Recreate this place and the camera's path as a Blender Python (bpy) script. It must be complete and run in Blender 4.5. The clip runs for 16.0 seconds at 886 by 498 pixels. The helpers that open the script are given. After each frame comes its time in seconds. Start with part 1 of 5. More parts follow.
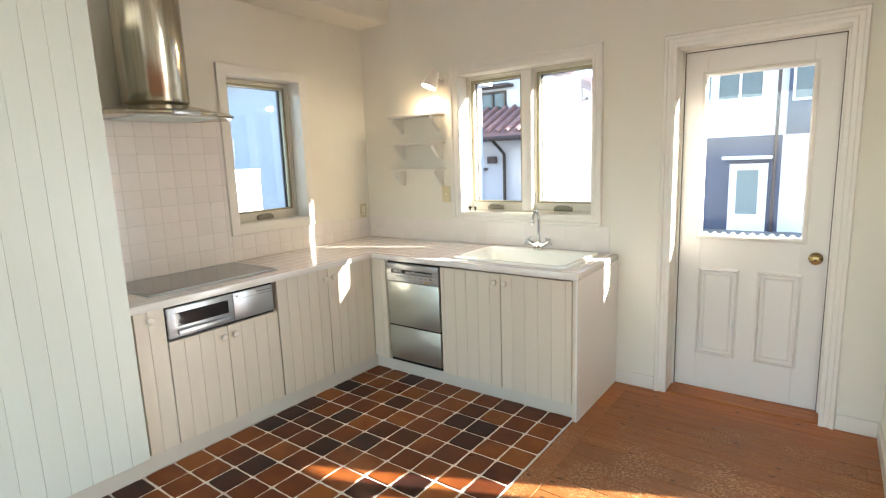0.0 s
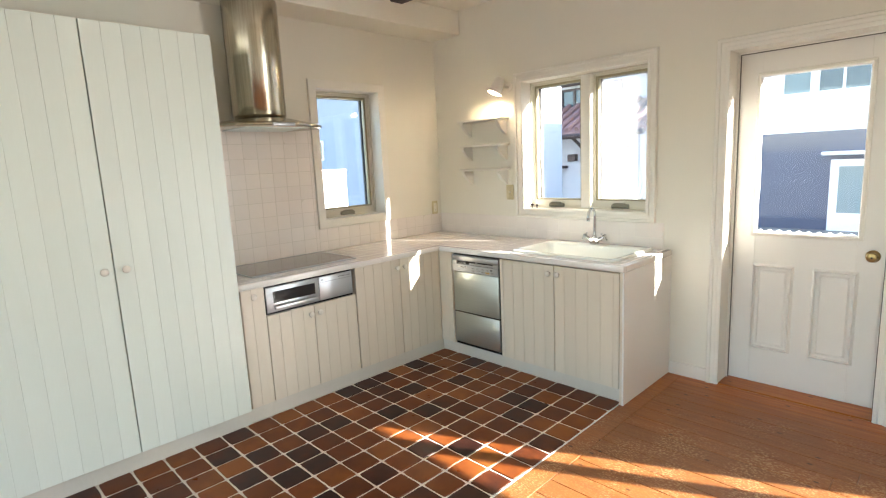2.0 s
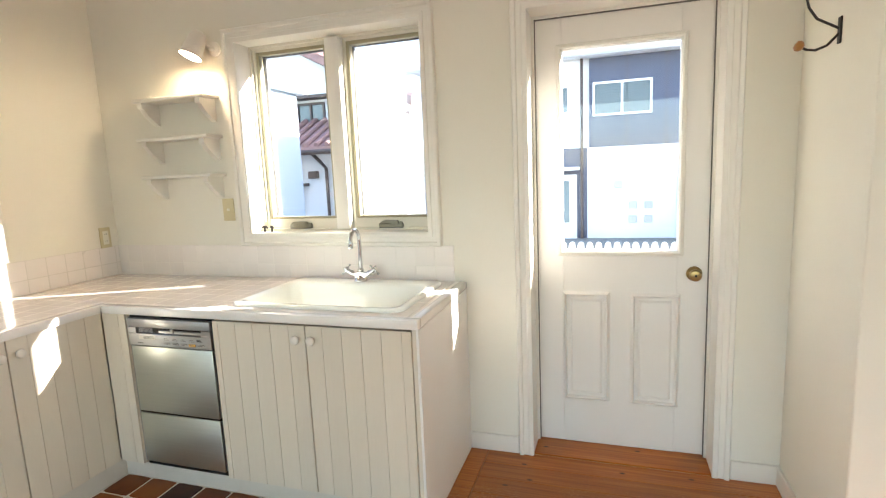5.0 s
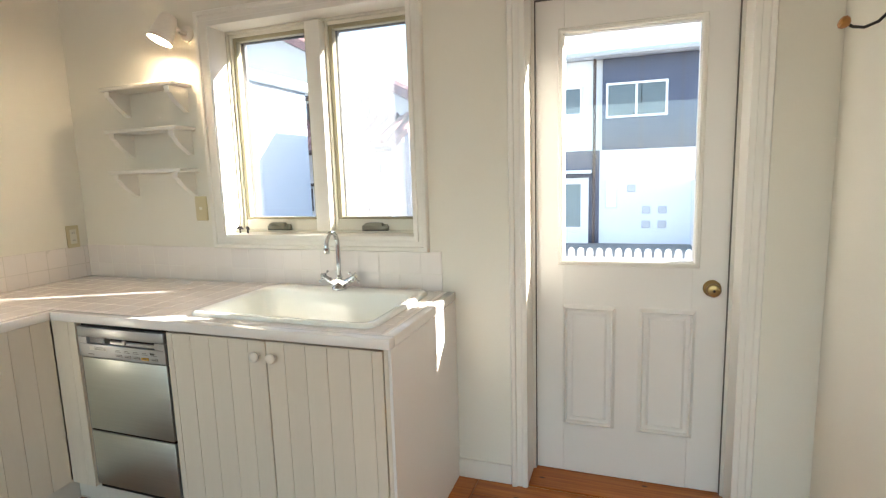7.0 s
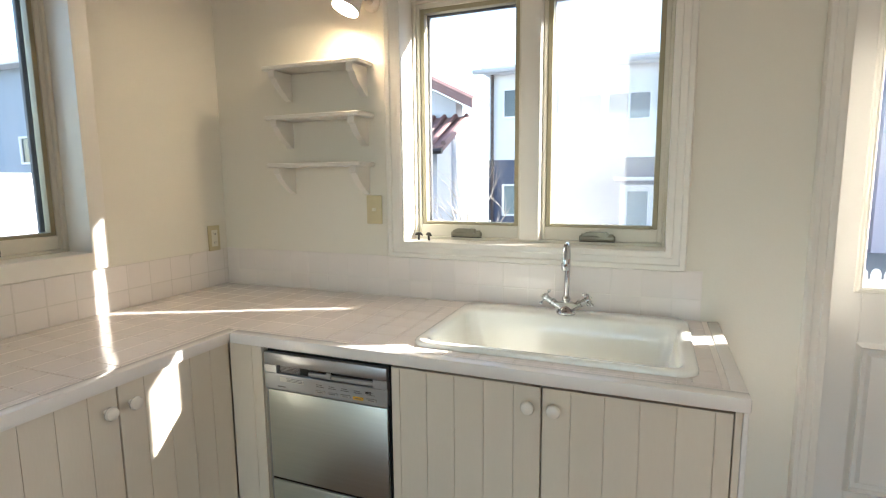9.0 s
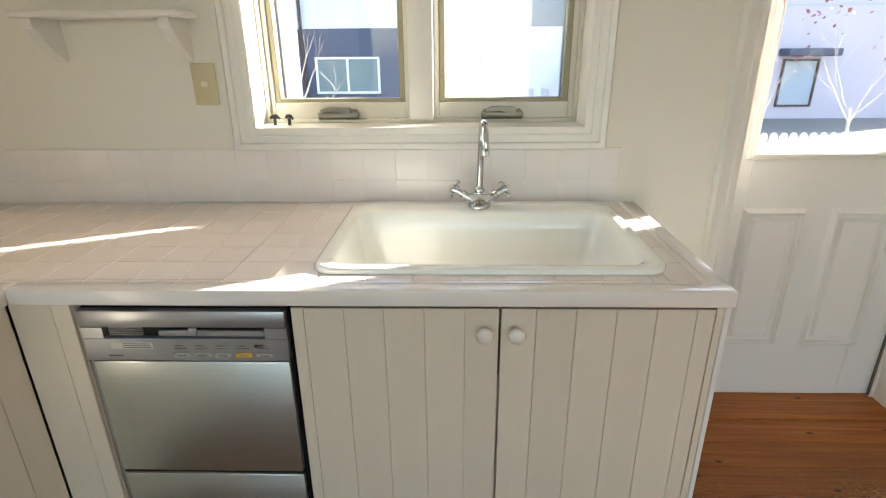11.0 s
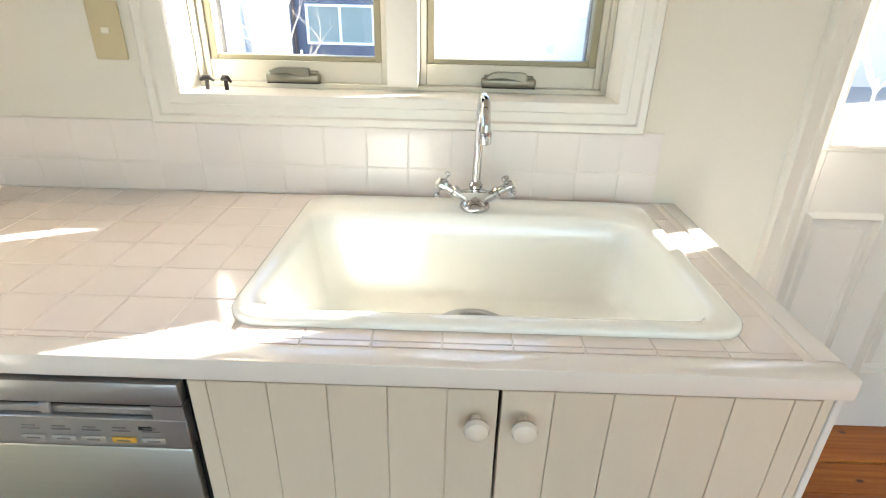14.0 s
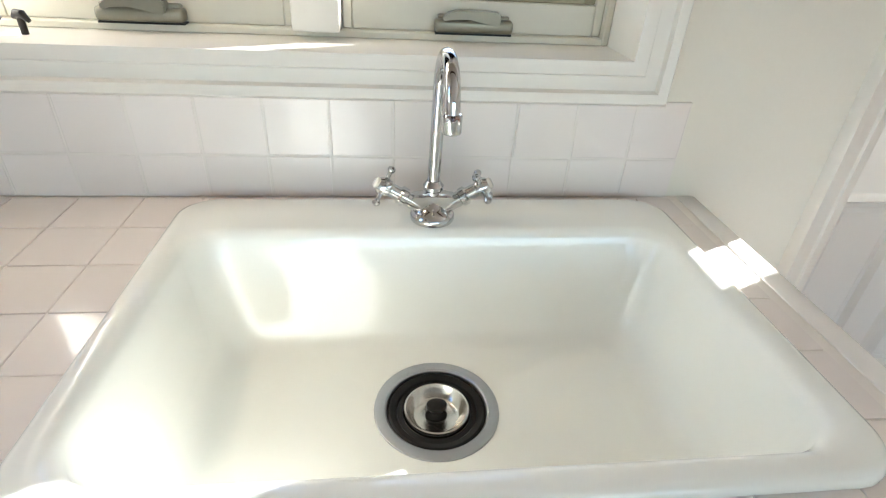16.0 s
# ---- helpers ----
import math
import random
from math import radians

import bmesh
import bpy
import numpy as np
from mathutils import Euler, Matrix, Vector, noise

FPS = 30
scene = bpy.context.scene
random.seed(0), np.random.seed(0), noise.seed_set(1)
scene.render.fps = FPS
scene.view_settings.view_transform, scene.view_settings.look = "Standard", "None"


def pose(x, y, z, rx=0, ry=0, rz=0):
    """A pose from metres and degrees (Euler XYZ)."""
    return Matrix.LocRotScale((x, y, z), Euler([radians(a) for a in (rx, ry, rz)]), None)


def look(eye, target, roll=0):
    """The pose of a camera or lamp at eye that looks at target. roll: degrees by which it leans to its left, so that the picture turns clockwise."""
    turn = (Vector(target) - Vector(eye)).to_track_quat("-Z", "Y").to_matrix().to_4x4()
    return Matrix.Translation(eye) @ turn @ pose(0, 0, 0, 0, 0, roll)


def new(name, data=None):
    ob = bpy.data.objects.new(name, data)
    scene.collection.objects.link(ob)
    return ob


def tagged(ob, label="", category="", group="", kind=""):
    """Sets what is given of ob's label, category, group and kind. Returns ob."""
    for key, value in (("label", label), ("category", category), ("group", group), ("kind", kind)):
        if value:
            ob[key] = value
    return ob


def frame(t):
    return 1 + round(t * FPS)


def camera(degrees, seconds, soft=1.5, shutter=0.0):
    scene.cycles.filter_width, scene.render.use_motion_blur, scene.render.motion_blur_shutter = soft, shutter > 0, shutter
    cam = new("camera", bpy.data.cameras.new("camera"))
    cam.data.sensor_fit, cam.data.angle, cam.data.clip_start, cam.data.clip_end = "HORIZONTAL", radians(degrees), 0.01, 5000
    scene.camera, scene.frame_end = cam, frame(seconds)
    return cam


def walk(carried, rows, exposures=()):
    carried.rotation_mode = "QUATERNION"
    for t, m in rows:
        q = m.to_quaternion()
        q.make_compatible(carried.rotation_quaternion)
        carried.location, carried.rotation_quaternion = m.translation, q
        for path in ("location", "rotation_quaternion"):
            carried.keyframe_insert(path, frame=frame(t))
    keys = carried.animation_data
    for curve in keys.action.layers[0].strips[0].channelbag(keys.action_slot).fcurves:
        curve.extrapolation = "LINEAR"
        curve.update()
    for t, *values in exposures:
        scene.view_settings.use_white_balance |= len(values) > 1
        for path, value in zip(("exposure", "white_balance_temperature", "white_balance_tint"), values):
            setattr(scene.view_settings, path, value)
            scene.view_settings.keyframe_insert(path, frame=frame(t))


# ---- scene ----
cam = camera(80.3, 16.0, soft=1.2)
PATH = [
    (0, (-0.027, 0.276, 1.491), (-1.205, 1.858, 1.16), -2.1),
    (0.5, (0.105, 0.184, 1.482), (-1.221, 1.65, 1.176), -2.6),
    (1, (0.242, 0.115, 1.53), (-1.158, 1.504, 1.195), -2.6),
    (1.5, (0.287, 0.081, 1.509), (-1.125, 1.459, 1.186), -2.1),
    (2, (0.285, 0.103, 1.506), (-1.126, 1.483, 1.181), -2.7),
    (2.5, (0.2, 0.122, 1.502), (-1.167, 1.544, 1.166), -2.9),
    (3, (0.031, 0.22, 1.48), (-1.181, 1.78, 1.167), -3.8),
    (3.5, (-0.055, 0.472, 1.439), (-1.231, 2.058, 1.123), -3.9),
    (4, (-0.172, 0.73, 1.459), (-1.323, 2.337, 1.149), -3.6),
    (4.5, (-0.332, 0.966, 1.439), (-1.21, 2.739, 1.146), -2.8),
    (5, (-0.416, 1.161, 1.401), (-1.029, 3.042, 1.106), -2.5),
    (5.2, (-0.413, 1.227, 1.388), (-0.941, 3.136, 1.114), -1.9),
    (7.3, (-0.393, 1.431, 1.379), (-1.121, 3.271, 1.086), -1.7),
    (7.5, (-0.49, 1.41, 1.395), (-1.304, 3.212, 1.093), -1.2),
    (8, (-0.772, 1.417, 1.369), (-1.704, 3.167, 1.112), 0.3),
    (8.2, (-0.892, 1.416, 1.379), (-1.849, 3.154, 1.127), 0.0),
    (10.3, (-1.591, 1.87, 1.351), (-1.728, 3.82, 0.928), -1.2),
    (10.5, (-1.603, 1.873, 1.347), (-1.716, 3.805, 0.845), -1.1),
    (11, (-1.627, 1.881, 1.333), (-1.679, 3.75, 0.624), -0.5),
    (11.5, (-1.625, 1.887, 1.324), (-1.663, 3.707, 0.497), 0.3),
    (12, (-1.632, 1.882, 1.317), (-1.668, 3.682, 0.445), 0.6),
    (12.5, (-1.641, 1.874, 1.32), (-1.666, 3.675, 0.451), 1.0),
    (13, (-1.632, 1.895, 1.317), (-1.655, 3.698, 0.453), 1.1),
    (13.5, (-1.617, 2.054, 1.314), (-1.633, 3.867, 0.47), 1.0),
    (14, (-1.612, 2.276, 1.317), (-1.64, 4.084, 0.462), 1.3),
    (14.5, (-1.617, 2.455, 1.311), (-1.569, 4.248, 0.428), 1.5),
    (15, (-1.628, 2.607, 1.296), (-1.47, 4.395, 0.414), 1.5),
    (15.5, (-1.637, 2.675, 1.288), (-1.431, 4.414, 0.322), 2.3),
    (16, (-1.631, 2.676, 1.282), (-1.416, 4.364, 0.231), 3.3),
]
SKY, SUN, P_SOUTH, P_EAST, P_SPOT, NET_HOLD = 0.15, 5.0, 1.6, 14.0, 0.27, 0.22
EXPOSURES = [(0.0, 2.96, 6340, 10), (1.0, 2.75, 6350, 10), (1.5, 2.84, 6380, 10), (2.5, 3.02, 6400, 10), (3.5, 3.09, 6380, 10), (5.2, 3.06, 6420, 10), (7.5, 2.58, 6330, 10), (8.2, 2.44, 6230, 10),
             (10.5, 2.55, 6340, 10), (11.5, 2.60, 6430, 10), (13.0, 3.03, 6500, 10), (14.5, 3.05, 6000, 10), (16.0, 2.77, 5800, 10)]
walk(cam, [(t, look(eye, target, roll)) for t, eye, target, roll in PATH], EXPOSURES)

# ---- light ----
SUN_DIR = Vector((-1.0, -0.47, -0.46)).normalized()
world = bpy.data.worlds.new("sky")
scene.world = world
world.use_nodes = True
wn = world.node_tree.nodes
wn.clear()
sky = wn.new("ShaderNodeTexSky")
sky.sky_type, sky.sun_disc = "NISHITA", False
sky.sun_elevation = math.asin(-SUN_DIR.z)
sky.sun_rotation = math.atan2(-SUN_DIR.x, -SUN_DIR.y)
bg = wn.new("ShaderNodeBackground")
bg.inputs["Strength"].default_value = SKY
wo = wn.new("ShaderNodeOutputWorld")
world.node_tree.links.new(sky.outputs[0], bg.inputs[0])
world.node_tree.links.new(bg.outputs[0], wo.inputs[0])

sun = new("sun", bpy.data.lights.new("sun", "SUN"))
sun.data.energy, sun.data.angle, sun.data.color = SUN, radians(0.5), (1.0, 0.95, 0.86)
sun.matrix_world = look((10, 8, 12), Vector((10, 8, 12)) + SUN_DIR)


def fill_lamp(name, eye, target, w, h, power, colour):
    lamp = new(name, bpy.data.lights.new(name, "AREA"))
    lamp.data.shape, lamp.data.size, lamp.data.size_y = "RECTANGLE", w, h
    lamp.data.energy, lamp.data.color = power, colour
    lamp.matrix_world = look(eye, target)
    return lamp


# added fill lamps for daylight from the unseen south opening and the patio door
fill_lamp("fill_south", (-0.3, -3.16, 1.35), (-0.3, 0, 1.35), 5.2, 2.0, P_SOUTH, (1.0, 0.96, 0.88))
fill_lamp("fill_patio", (2.21, 3.42, 0.95), (0.96, 1.37, 0.95), 1.7, 1.6, P_EAST, (0.88, 0.96, 1.0))

# ---- materials ----
MATS = {}


def nodes_of(name):
    m = bpy.data.materials.new(name)
    m.use_nodes = True
    nt = m.node_tree
    return m, nt, nt.nodes["Principled BSDF"], nt.links


def paint(name, a, b, rough=0.5, scale=6.0, bump=0.05, fine=120.0, metal=0.0, rnd=0.0, coat=0.0, stretch=(1, 1, 1), spec=0.5):
    """A surface of colour a that drifts to b at two scales, with fine relief."""
    m, nt, bs, ln = nodes_of(name)
    tc = nt.nodes.new("ShaderNodeTexCoord")
    mp = nt.nodes.new("ShaderNodeMapping")
    mp.inputs["Scale"].default_value = stretch
    ln.new(tc.outputs["Object"], mp.inputs[0])
    n1, n2 = nt.nodes.new("ShaderNodeTexNoise"), nt.nodes.new("ShaderNodeTexNoise")
    n1.inputs["Scale"].default_value, n1.inputs["Detail"].default_value = scale, 5
    n2.inputs["Scale"].default_value, n2.inputs["Detail"].default_value = fine, 4
    ln.new(mp.outputs[0], n1.inputs["Vector"]), ln.new(mp.outputs[0], n2.inputs["Vector"])
    mix = nt.nodes.new("ShaderNodeMix")
    mix.data_type = "RGBA"
    mix.inputs[6].default_value, mix.inputs[7].default_value = (*a, 1), (*b, 1)
    add = nt.nodes.new("ShaderNodeMath")
    add.operation = "MULTIPLY_ADD"
    add.inputs[1].default_value = 0.4
    ln.new(n2.outputs["Fac"], add.inputs[0]), ln.new(n1.outputs["Fac"], add.inputs[2])
    sub = nt.nodes.new("ShaderNodeMath")
    sub.operation = "SUBTRACT"
    sub.use_clamp = True
    sub.inputs[1].default_value = 0.2
    ln.new(add.outputs[0], sub.inputs[0])
    ln.new(sub.outputs[0], mix.inputs[0])
    col = mix.outputs[2]
    if rnd:
        oi = nt.nodes.new("ShaderNodeObjectInfo")
        hsv = nt.nodes.new("ShaderNodeHueSaturation")
        mr = nt.nodes.new("ShaderNodeMapRange")
        mr.inputs[3].default_value, mr.inputs[4].default_value = 1 - rnd, 1 + rnd
        ln.new(oi.outputs["Random"], mr.inputs[0]), ln.new(mr.outputs[0], hsv.inputs["Value"])
        ln.new(col, hsv.inputs["Color"])
        col = hsv.outputs[0]
    ln.new(col, bs.inputs["Base Color"])
    rr = nt.nodes.new("ShaderNodeMapRange")
    rr.inputs[3].default_value, rr.inputs[4].default_value = max(0.02, rough * 0.85), min(1, rough * 1.15)
    ln.new(n1.outputs["Fac"], rr.inputs[0]), ln.new(rr.outputs[0], bs.inputs["Roughness"])
    bs.inputs["Metallic"].default_value = metal
    bs.inputs["Coat Weight"].default_value = coat
    bs.inputs["Coat Roughness"].default_value = 0.08
    bs.inputs["Specular IOR Level"].default_value = spec
    if bump:
        bp = nt.nodes.new("ShaderNodeBump")
        bp.inputs["Strength"].default_value, bp.inputs["Distance"].default_value = bump, 0.004
        ln.new(n2.outputs["Fac"], bp.inputs["Height"]), ln.new(bp.outputs[0], bs.inputs["Normal"])
    return m


def ramp_of(nt, stops):
    r = nt.nodes.new("ShaderNodeValToRGB")
    e = r.color_ramp.elements
    while len(e) < len(stops):
        e.new(0.5)
    for el, (p, c) in zip(e, stops):
        el.position, el.color = p, (*c, 1)
    return r


def wood_floor(name):
    """Old pine boards: orange varnish, long grain, dark knots, pale worn flecks."""
    m, nt, bs, ln = nodes_of(name)
    tc = nt.nodes.new("ShaderNodeTexCoord")
    oi = nt.nodes.new("ShaderNodeObjectInfo")
    off = nt.nodes.new("ShaderNodeVectorMath")
    off.operation = "MULTIPLY_ADD"
    off.inputs[1].default_value = (1, 1, 1)
    cmb = nt.nodes.new("ShaderNodeCombineXYZ")
    mul = nt.nodes.new("ShaderNodeMath")
    mul.operation = "MULTIPLY"
    mul.inputs[1].default_value = 37.0
    ln.new(oi.outputs["Random"], mul.inputs[0])
    for i in range(3):
        ln.new(mul.outputs[0], cmb.inputs[i])
    ln.new(tc.outputs["Object"], off.inputs[0]), ln.new(cmb.outputs[0], off.inputs[2])

    def noise_at(sc, scale, det=5, dist=0.0):
        mp = nt.nodes.new("ShaderNodeMapping")
        mp.inputs["Scale"].default_value = sc
        n = nt.nodes.new("ShaderNodeTexNoise")
        n.inputs["Scale"].default_value, n.inputs["Detail"].default_value, n.inputs["Distortion"].default_value = scale, det, dist
        ln.new(off.outputs[0], mp.inputs[0]), ln.new(mp.outputs[0], n.inputs["Vector"])
        return n
    grain = noise_at((0.9, 26, 8), 3.0, 7, 0.35)
    base = ramp_of(nt, [(0.22, (0.23, 0.052, 0.007)), (0.5, (0.365, 0.104, 0.012)), (0.78, (0.475, 0.168, 0.025))])
    ln.new(grain.outputs["Fac"], base.inputs[0])
    hs = nt.nodes.new("ShaderNodeHueSaturation")
    mr = nt.nodes.new("ShaderNodeMapRange")
    mr.inputs[3].default_value, mr.inputs[4].default_value = 0.80, 1.12
    ln.new(oi.outputs["Random"], mr.inputs[0]), ln.new(mr.outputs[0], hs.inputs["Value"]), ln.new(base.outputs[0], hs.inputs["Color"])
    # the trodden middle: varnish gone, greyer wood with pale flecks
    geo = nt.nodes.new("ShaderNodeNewGeometry")
    sep = nt.nodes.new("ShaderNodeVectorMath")
    sep.operation = "DISTANCE"
    sep.inputs[1].default_value = (-0.25, 2.0, 0.045)
    ln.new(geo.outputs["Position"], sep.inputs[0])
    pn_ = nt.nodes.new("ShaderNodeTexNoise")
    pn_.inputs["Scale"].default_value, pn_.inputs["Detail"].default_value = 2.2, 5
    ln.new(geo.outputs["Position"], pn_.inputs["Vector"])
    dm = nt.nodes.new("ShaderNodeMath")
    dm.operation = "MULTIPLY_ADD"
    dm.inputs[1].default_value = -0.9
    ln.new(pn_.outputs["Fac"], dm.inputs[0]), ln.new(sep.outputs["Value"], dm.inputs[2])
    wear = nt.nodes.new("ShaderNodeMapRange")
    wear.interpolation_type = "SMOOTHSTEP"
    wear.inputs[1].default_value, wear.inputs[2].default_value, wear.inputs[3].default_value, wear.inputs[4].default_value = 0.25, 1.15, 1.0, 0.05
    ln.new(dm.outputs[0], wear.inputs[0])
    wm = nt.nodes.new("ShaderNodeMath")
    wm.operation = "MULTIPLY"
    wm.inputs[1].default_value = 0.66
    ln.new(wear.outputs[0], wm.inputs[0])
    gw_ = nt.nodes.new("ShaderNodeMix")
    gw_.data_type = "RGBA"
    gw_.inputs[7].default_value = (0.165, 0.068, 0.023, 1)
    ln.new(wm.outputs[0], gw_.inputs[0]), ln.new(hs.outputs[0], gw_.inputs[6])
    fleck = noise_at((3, 6, 5), 26, 3)
    fr = ramp_of(nt, [(0.53, (0, 0, 0)), (0.60, (1, 1, 1))])
    ln.new(fleck.outputs["Fac"], fr.inputs[0])
    mm = nt.nodes.new("ShaderNodeMath")
    mm.operation = "MULTIPLY"
    # flecks gather in patches
    pf = nt.nodes.new("ShaderNodeMapRange")
    pf.inputs[1].default_value, pf.inputs[2].default_value, pf.inputs[3].default_value, pf.inputs[4].default_value = 0.42, 0.62, 0.3, 1.6
    pq = nt.nodes.new("ShaderNodeTexNoise")
    pq.inputs["Scale"].default_value, pq.inputs["Detail"].default_value = 5.0, 4
    ln.new(geo.outputs["Position"], pq.inputs["Vector"]), ln.new(pq.outputs["Fac"], pf.inputs[0])
    pm = nt.nodes.new("ShaderNodeMath")
    pm.operation = "MULTIPLY"
    ln.new(pf.outputs[0], pm.inputs[0]), ln.new(wm.outputs[0], pm.inputs[1])
    ln.new(fr.outputs[0], mm.inputs[0]), ln.new(pm.outputs[0], mm.inputs[1])
    mx = nt.nodes.new("ShaderNodeMix")
    mx.data_type = "RGBA"
    mx.inputs[7].default_value = (0.44, 0.27, 0.135, 1)
    ln.new(mm.outputs[0], mx.inputs[0]), ln.new(gw_.outputs[2], mx.inputs[6])
    # knots
    vo = nt.nodes.new("ShaderNodeTexVoronoi")
    vo.voronoi_dimensions = "2D"
    vo.inputs["Scale"].default_value = 4.0
    mpk = nt.nodes.new("ShaderNodeMapping")
    mpk.inputs["Scale"].default_value = (0.8, 1.6, 1)
    ln.new(off.outputs[0], mpk.inputs[0]), ln.new(mpk.outputs[0], vo.inputs["Vector"])
    kr = ramp_of(nt, [(0.022, (1, 1, 1)), (0.052, (0, 0, 0))])
    ln.new(vo.outputs["Distance"], kr.inputs[0])
    mk = nt.nodes.new("ShaderNodeMix")
    mk.data_type = "RGBA"
    mk.inputs[7].default_value = (0.06, 0.02, 0.008, 1)
    ln.new(kr.outputs[0], mk.inputs[0]), ln.new(mx.outputs[2], mk.inputs[6])
    ln.new(mk.outputs[2], bs.inputs["Base Color"])
    rg = nt.nodes.new("ShaderNodeMapRange")
    rg.inputs[3].default_value, rg.inputs[4].default_value = 0.26, 0.5
    ln.new(fleck.outputs["Fac"], rg.inputs[0]), ln.new(rg.outputs[0], bs.inputs["Roughness"])
    bp = nt.nodes.new("ShaderNodeBump")
    bp.inputs["Strength"].default_value, bp.inputs["Distance"].default_value = 0.15, 0.002
    ln.new(grain.outputs["Fac"], bp.inputs["Height"]), ln.new(bp.outputs[0], bs.inputs["Normal"])
    return m


def terracotta(name):
    """Glazed quarry tile: each piece its own brown, from orange to near black."""
    m, nt, bs, ln = nodes_of(name)
    oi = nt.nodes.new("ShaderNodeObjectInfo")
    r = ramp_of(nt, [(0.0, (0.022, 0.008, 0.006)), (0.2, (0.050, 0.014, 0.007)), (0.42, (0.105, 0.026, 0.007)), (0.72, (0.165, 0.043, 0.009)), (1.0, (0.25, 0.080, 0.016))])
    tc = nt.nodes.new("ShaderNodeTexCoord")
    n = nt.nodes.new("ShaderNodeTexNoise")
    n.inputs["Scale"].default_value, n.inputs["Detail"].default_value = 9, 5
    add = nt.nodes.new("ShaderNodeVectorMath")
    ln.new(tc.outputs["Object"], add.inputs[0]), ln.new(oi.outputs["Location"], add.inputs[1])
    ln.new(add.outputs[0], n.inputs["Vector"])
    ma = nt.nodes.new("ShaderNodeMath")
    ma.operation = "MULTIPLY_ADD"
    ma.inputs[1].default_value = 0.7
    sb = nt.nodes.new("ShaderNodeMath")
    sb.operation = "SUBTRACT"
    sb.inputs[1].default_value = 0.33
    ln.new(n.outputs["Fac"], ma.inputs[0]), ln.new(oi.outputs["Random"], ma.inputs[2]), ln.new(ma.outputs[0], sb.inputs[0])
    ln.new(sb.outputs[0], r.inputs[0]), ln.new(r.outputs[0], bs.inputs["Base Color"])
    rg = nt.nodes.new("ShaderNodeMapRange")
    rg.inputs[3].default_value, rg.inputs[4].default_value = 0.20, 0.46
    bs.inputs["Specular IOR Level"].default_value = 0.2
    ln.new(n.outputs["Fac"], rg.inputs[0]), ln.new(rg.outputs[0], bs.inputs["Roughness"])
    bp = nt.nodes.new("ShaderNodeBump")
    bp.inputs["Strength"].default_value, bp.inputs["Distance"].default_value = 0.25, 0.004
    ln.new(n.outputs["Fac"], bp.inputs["Height"]), ln.new(bp.outputs[0], bs.inputs["Normal"])
    return m


def glass(name, tint=(1, 1, 1), rough=0.0):
    """A thin pane: clear, with the mirror gloss of glass."""
    m, nt, bs, ln = nodes_of(name)
    nt.nodes.remove(bs)
    out = nt.nodes["Material Output"]
    tr, gl, mix, fr = nt.nodes.new("ShaderNodeBsdfTransparent"), nt.nodes.new("ShaderNodeBsdfGlossy"), nt.nodes.new("ShaderNodeMixShader"), nt.nodes.new("ShaderNodeFresnel")
    fr.inputs[0].default_value = 1.45
    gl.inputs["Roughness"].default_value = rough
    tr.inputs[0].default_value = (*tint, 1)
    ln.new(fr.outputs[0], mix.inputs[0]), ln.new(tr.outputs[0], mix.inputs[1]), ln.new(gl.outputs[0], mix.inputs[2])
    ln.new(mix.outputs[0], out.inputs[0])
    return m


def screen_cloth(name, hold):
    """Fine insect net: mostly open, its threads take and scatter the sun."""
    m, nt, bs, ln = nodes_of(name)
    nt.nodes.remove(bs)
    out = nt.nodes["Material Output"]
    tr, di, tl = nt.nodes.new("ShaderNodeBsdfTransparent"), nt.nodes.new("ShaderNodeBsdfDiffuse"), nt.nodes.new("ShaderNodeBsdfTranslucent")
    di.inputs[0].default_value = tl.inputs[0].default_value = (0.75, 0.77, 0.78, 1)
    m1, m2 = nt.nodes.new("ShaderNodeMixShader"), nt.nodes.new("ShaderNodeMixShader")
    tc, n = nt.nodes.new("ShaderNodeTexCoord"), nt.nodes.new("ShaderNodeTexNoise")
    n.inputs["Scale"].default_value = 5
    mr = nt.nodes.new("ShaderNodeMapRange")
    mr.inputs[3].default_value, mr.inputs[4].default_value = hold * 0.7, hold * 1.3
    ln.new(tc.outputs["Object"], n.inputs["Vector"]), ln.new(n.outputs["Fac"], mr.inputs[0])
    ln.new(di.outputs[0], m1.inputs[1]), ln.new(tl.outputs[0], m1.inputs[2])
    ln.new(mr.outputs[0], m2.inputs[0]), ln.new(tr.outputs[0], m2.inputs[1]), ln.new(m1.outputs[0], m2.inputs[2])
    ln.new(m2.outputs[0], out.inputs[0])
    return m


def glow(name, colour, strength):
    m, nt, bs, ln = nodes_of(name)
    bs.inputs["Emission Color"].default_value, bs.inputs["Emission Strength"].default_value = (*colour, 1), strength
    return m


WALL = paint("wall_plaster", (0.80, 0.766, 0.675), (0.75, 0.713, 0.615), 0.75, 1.6, 0.12, 160)
CEIL = paint("ceiling_plaster", (0.81, 0.78, 0.69), (0.77, 0.735, 0.64), 0.8, 1.6, 0.1, 140)
TRIM = paint("trim_paint", (0.81, 0.775, 0.705), (0.76, 0.725, 0.65), 0.35, 5, 0.06, 60)
BOARD = paint("board_paint", (0.735, 0.665, 0.55), (0.67, 0.60, 0.485), 0.36, 2.5, 0.05, 40, rnd=0.03, stretch=(4, 4, 0.8))
ENDP = paint("end_panel_paint", (0.80, 0.775, 0.735), (0.76, 0.735, 0.69), 0.4, 2.0, 0.04, 60)
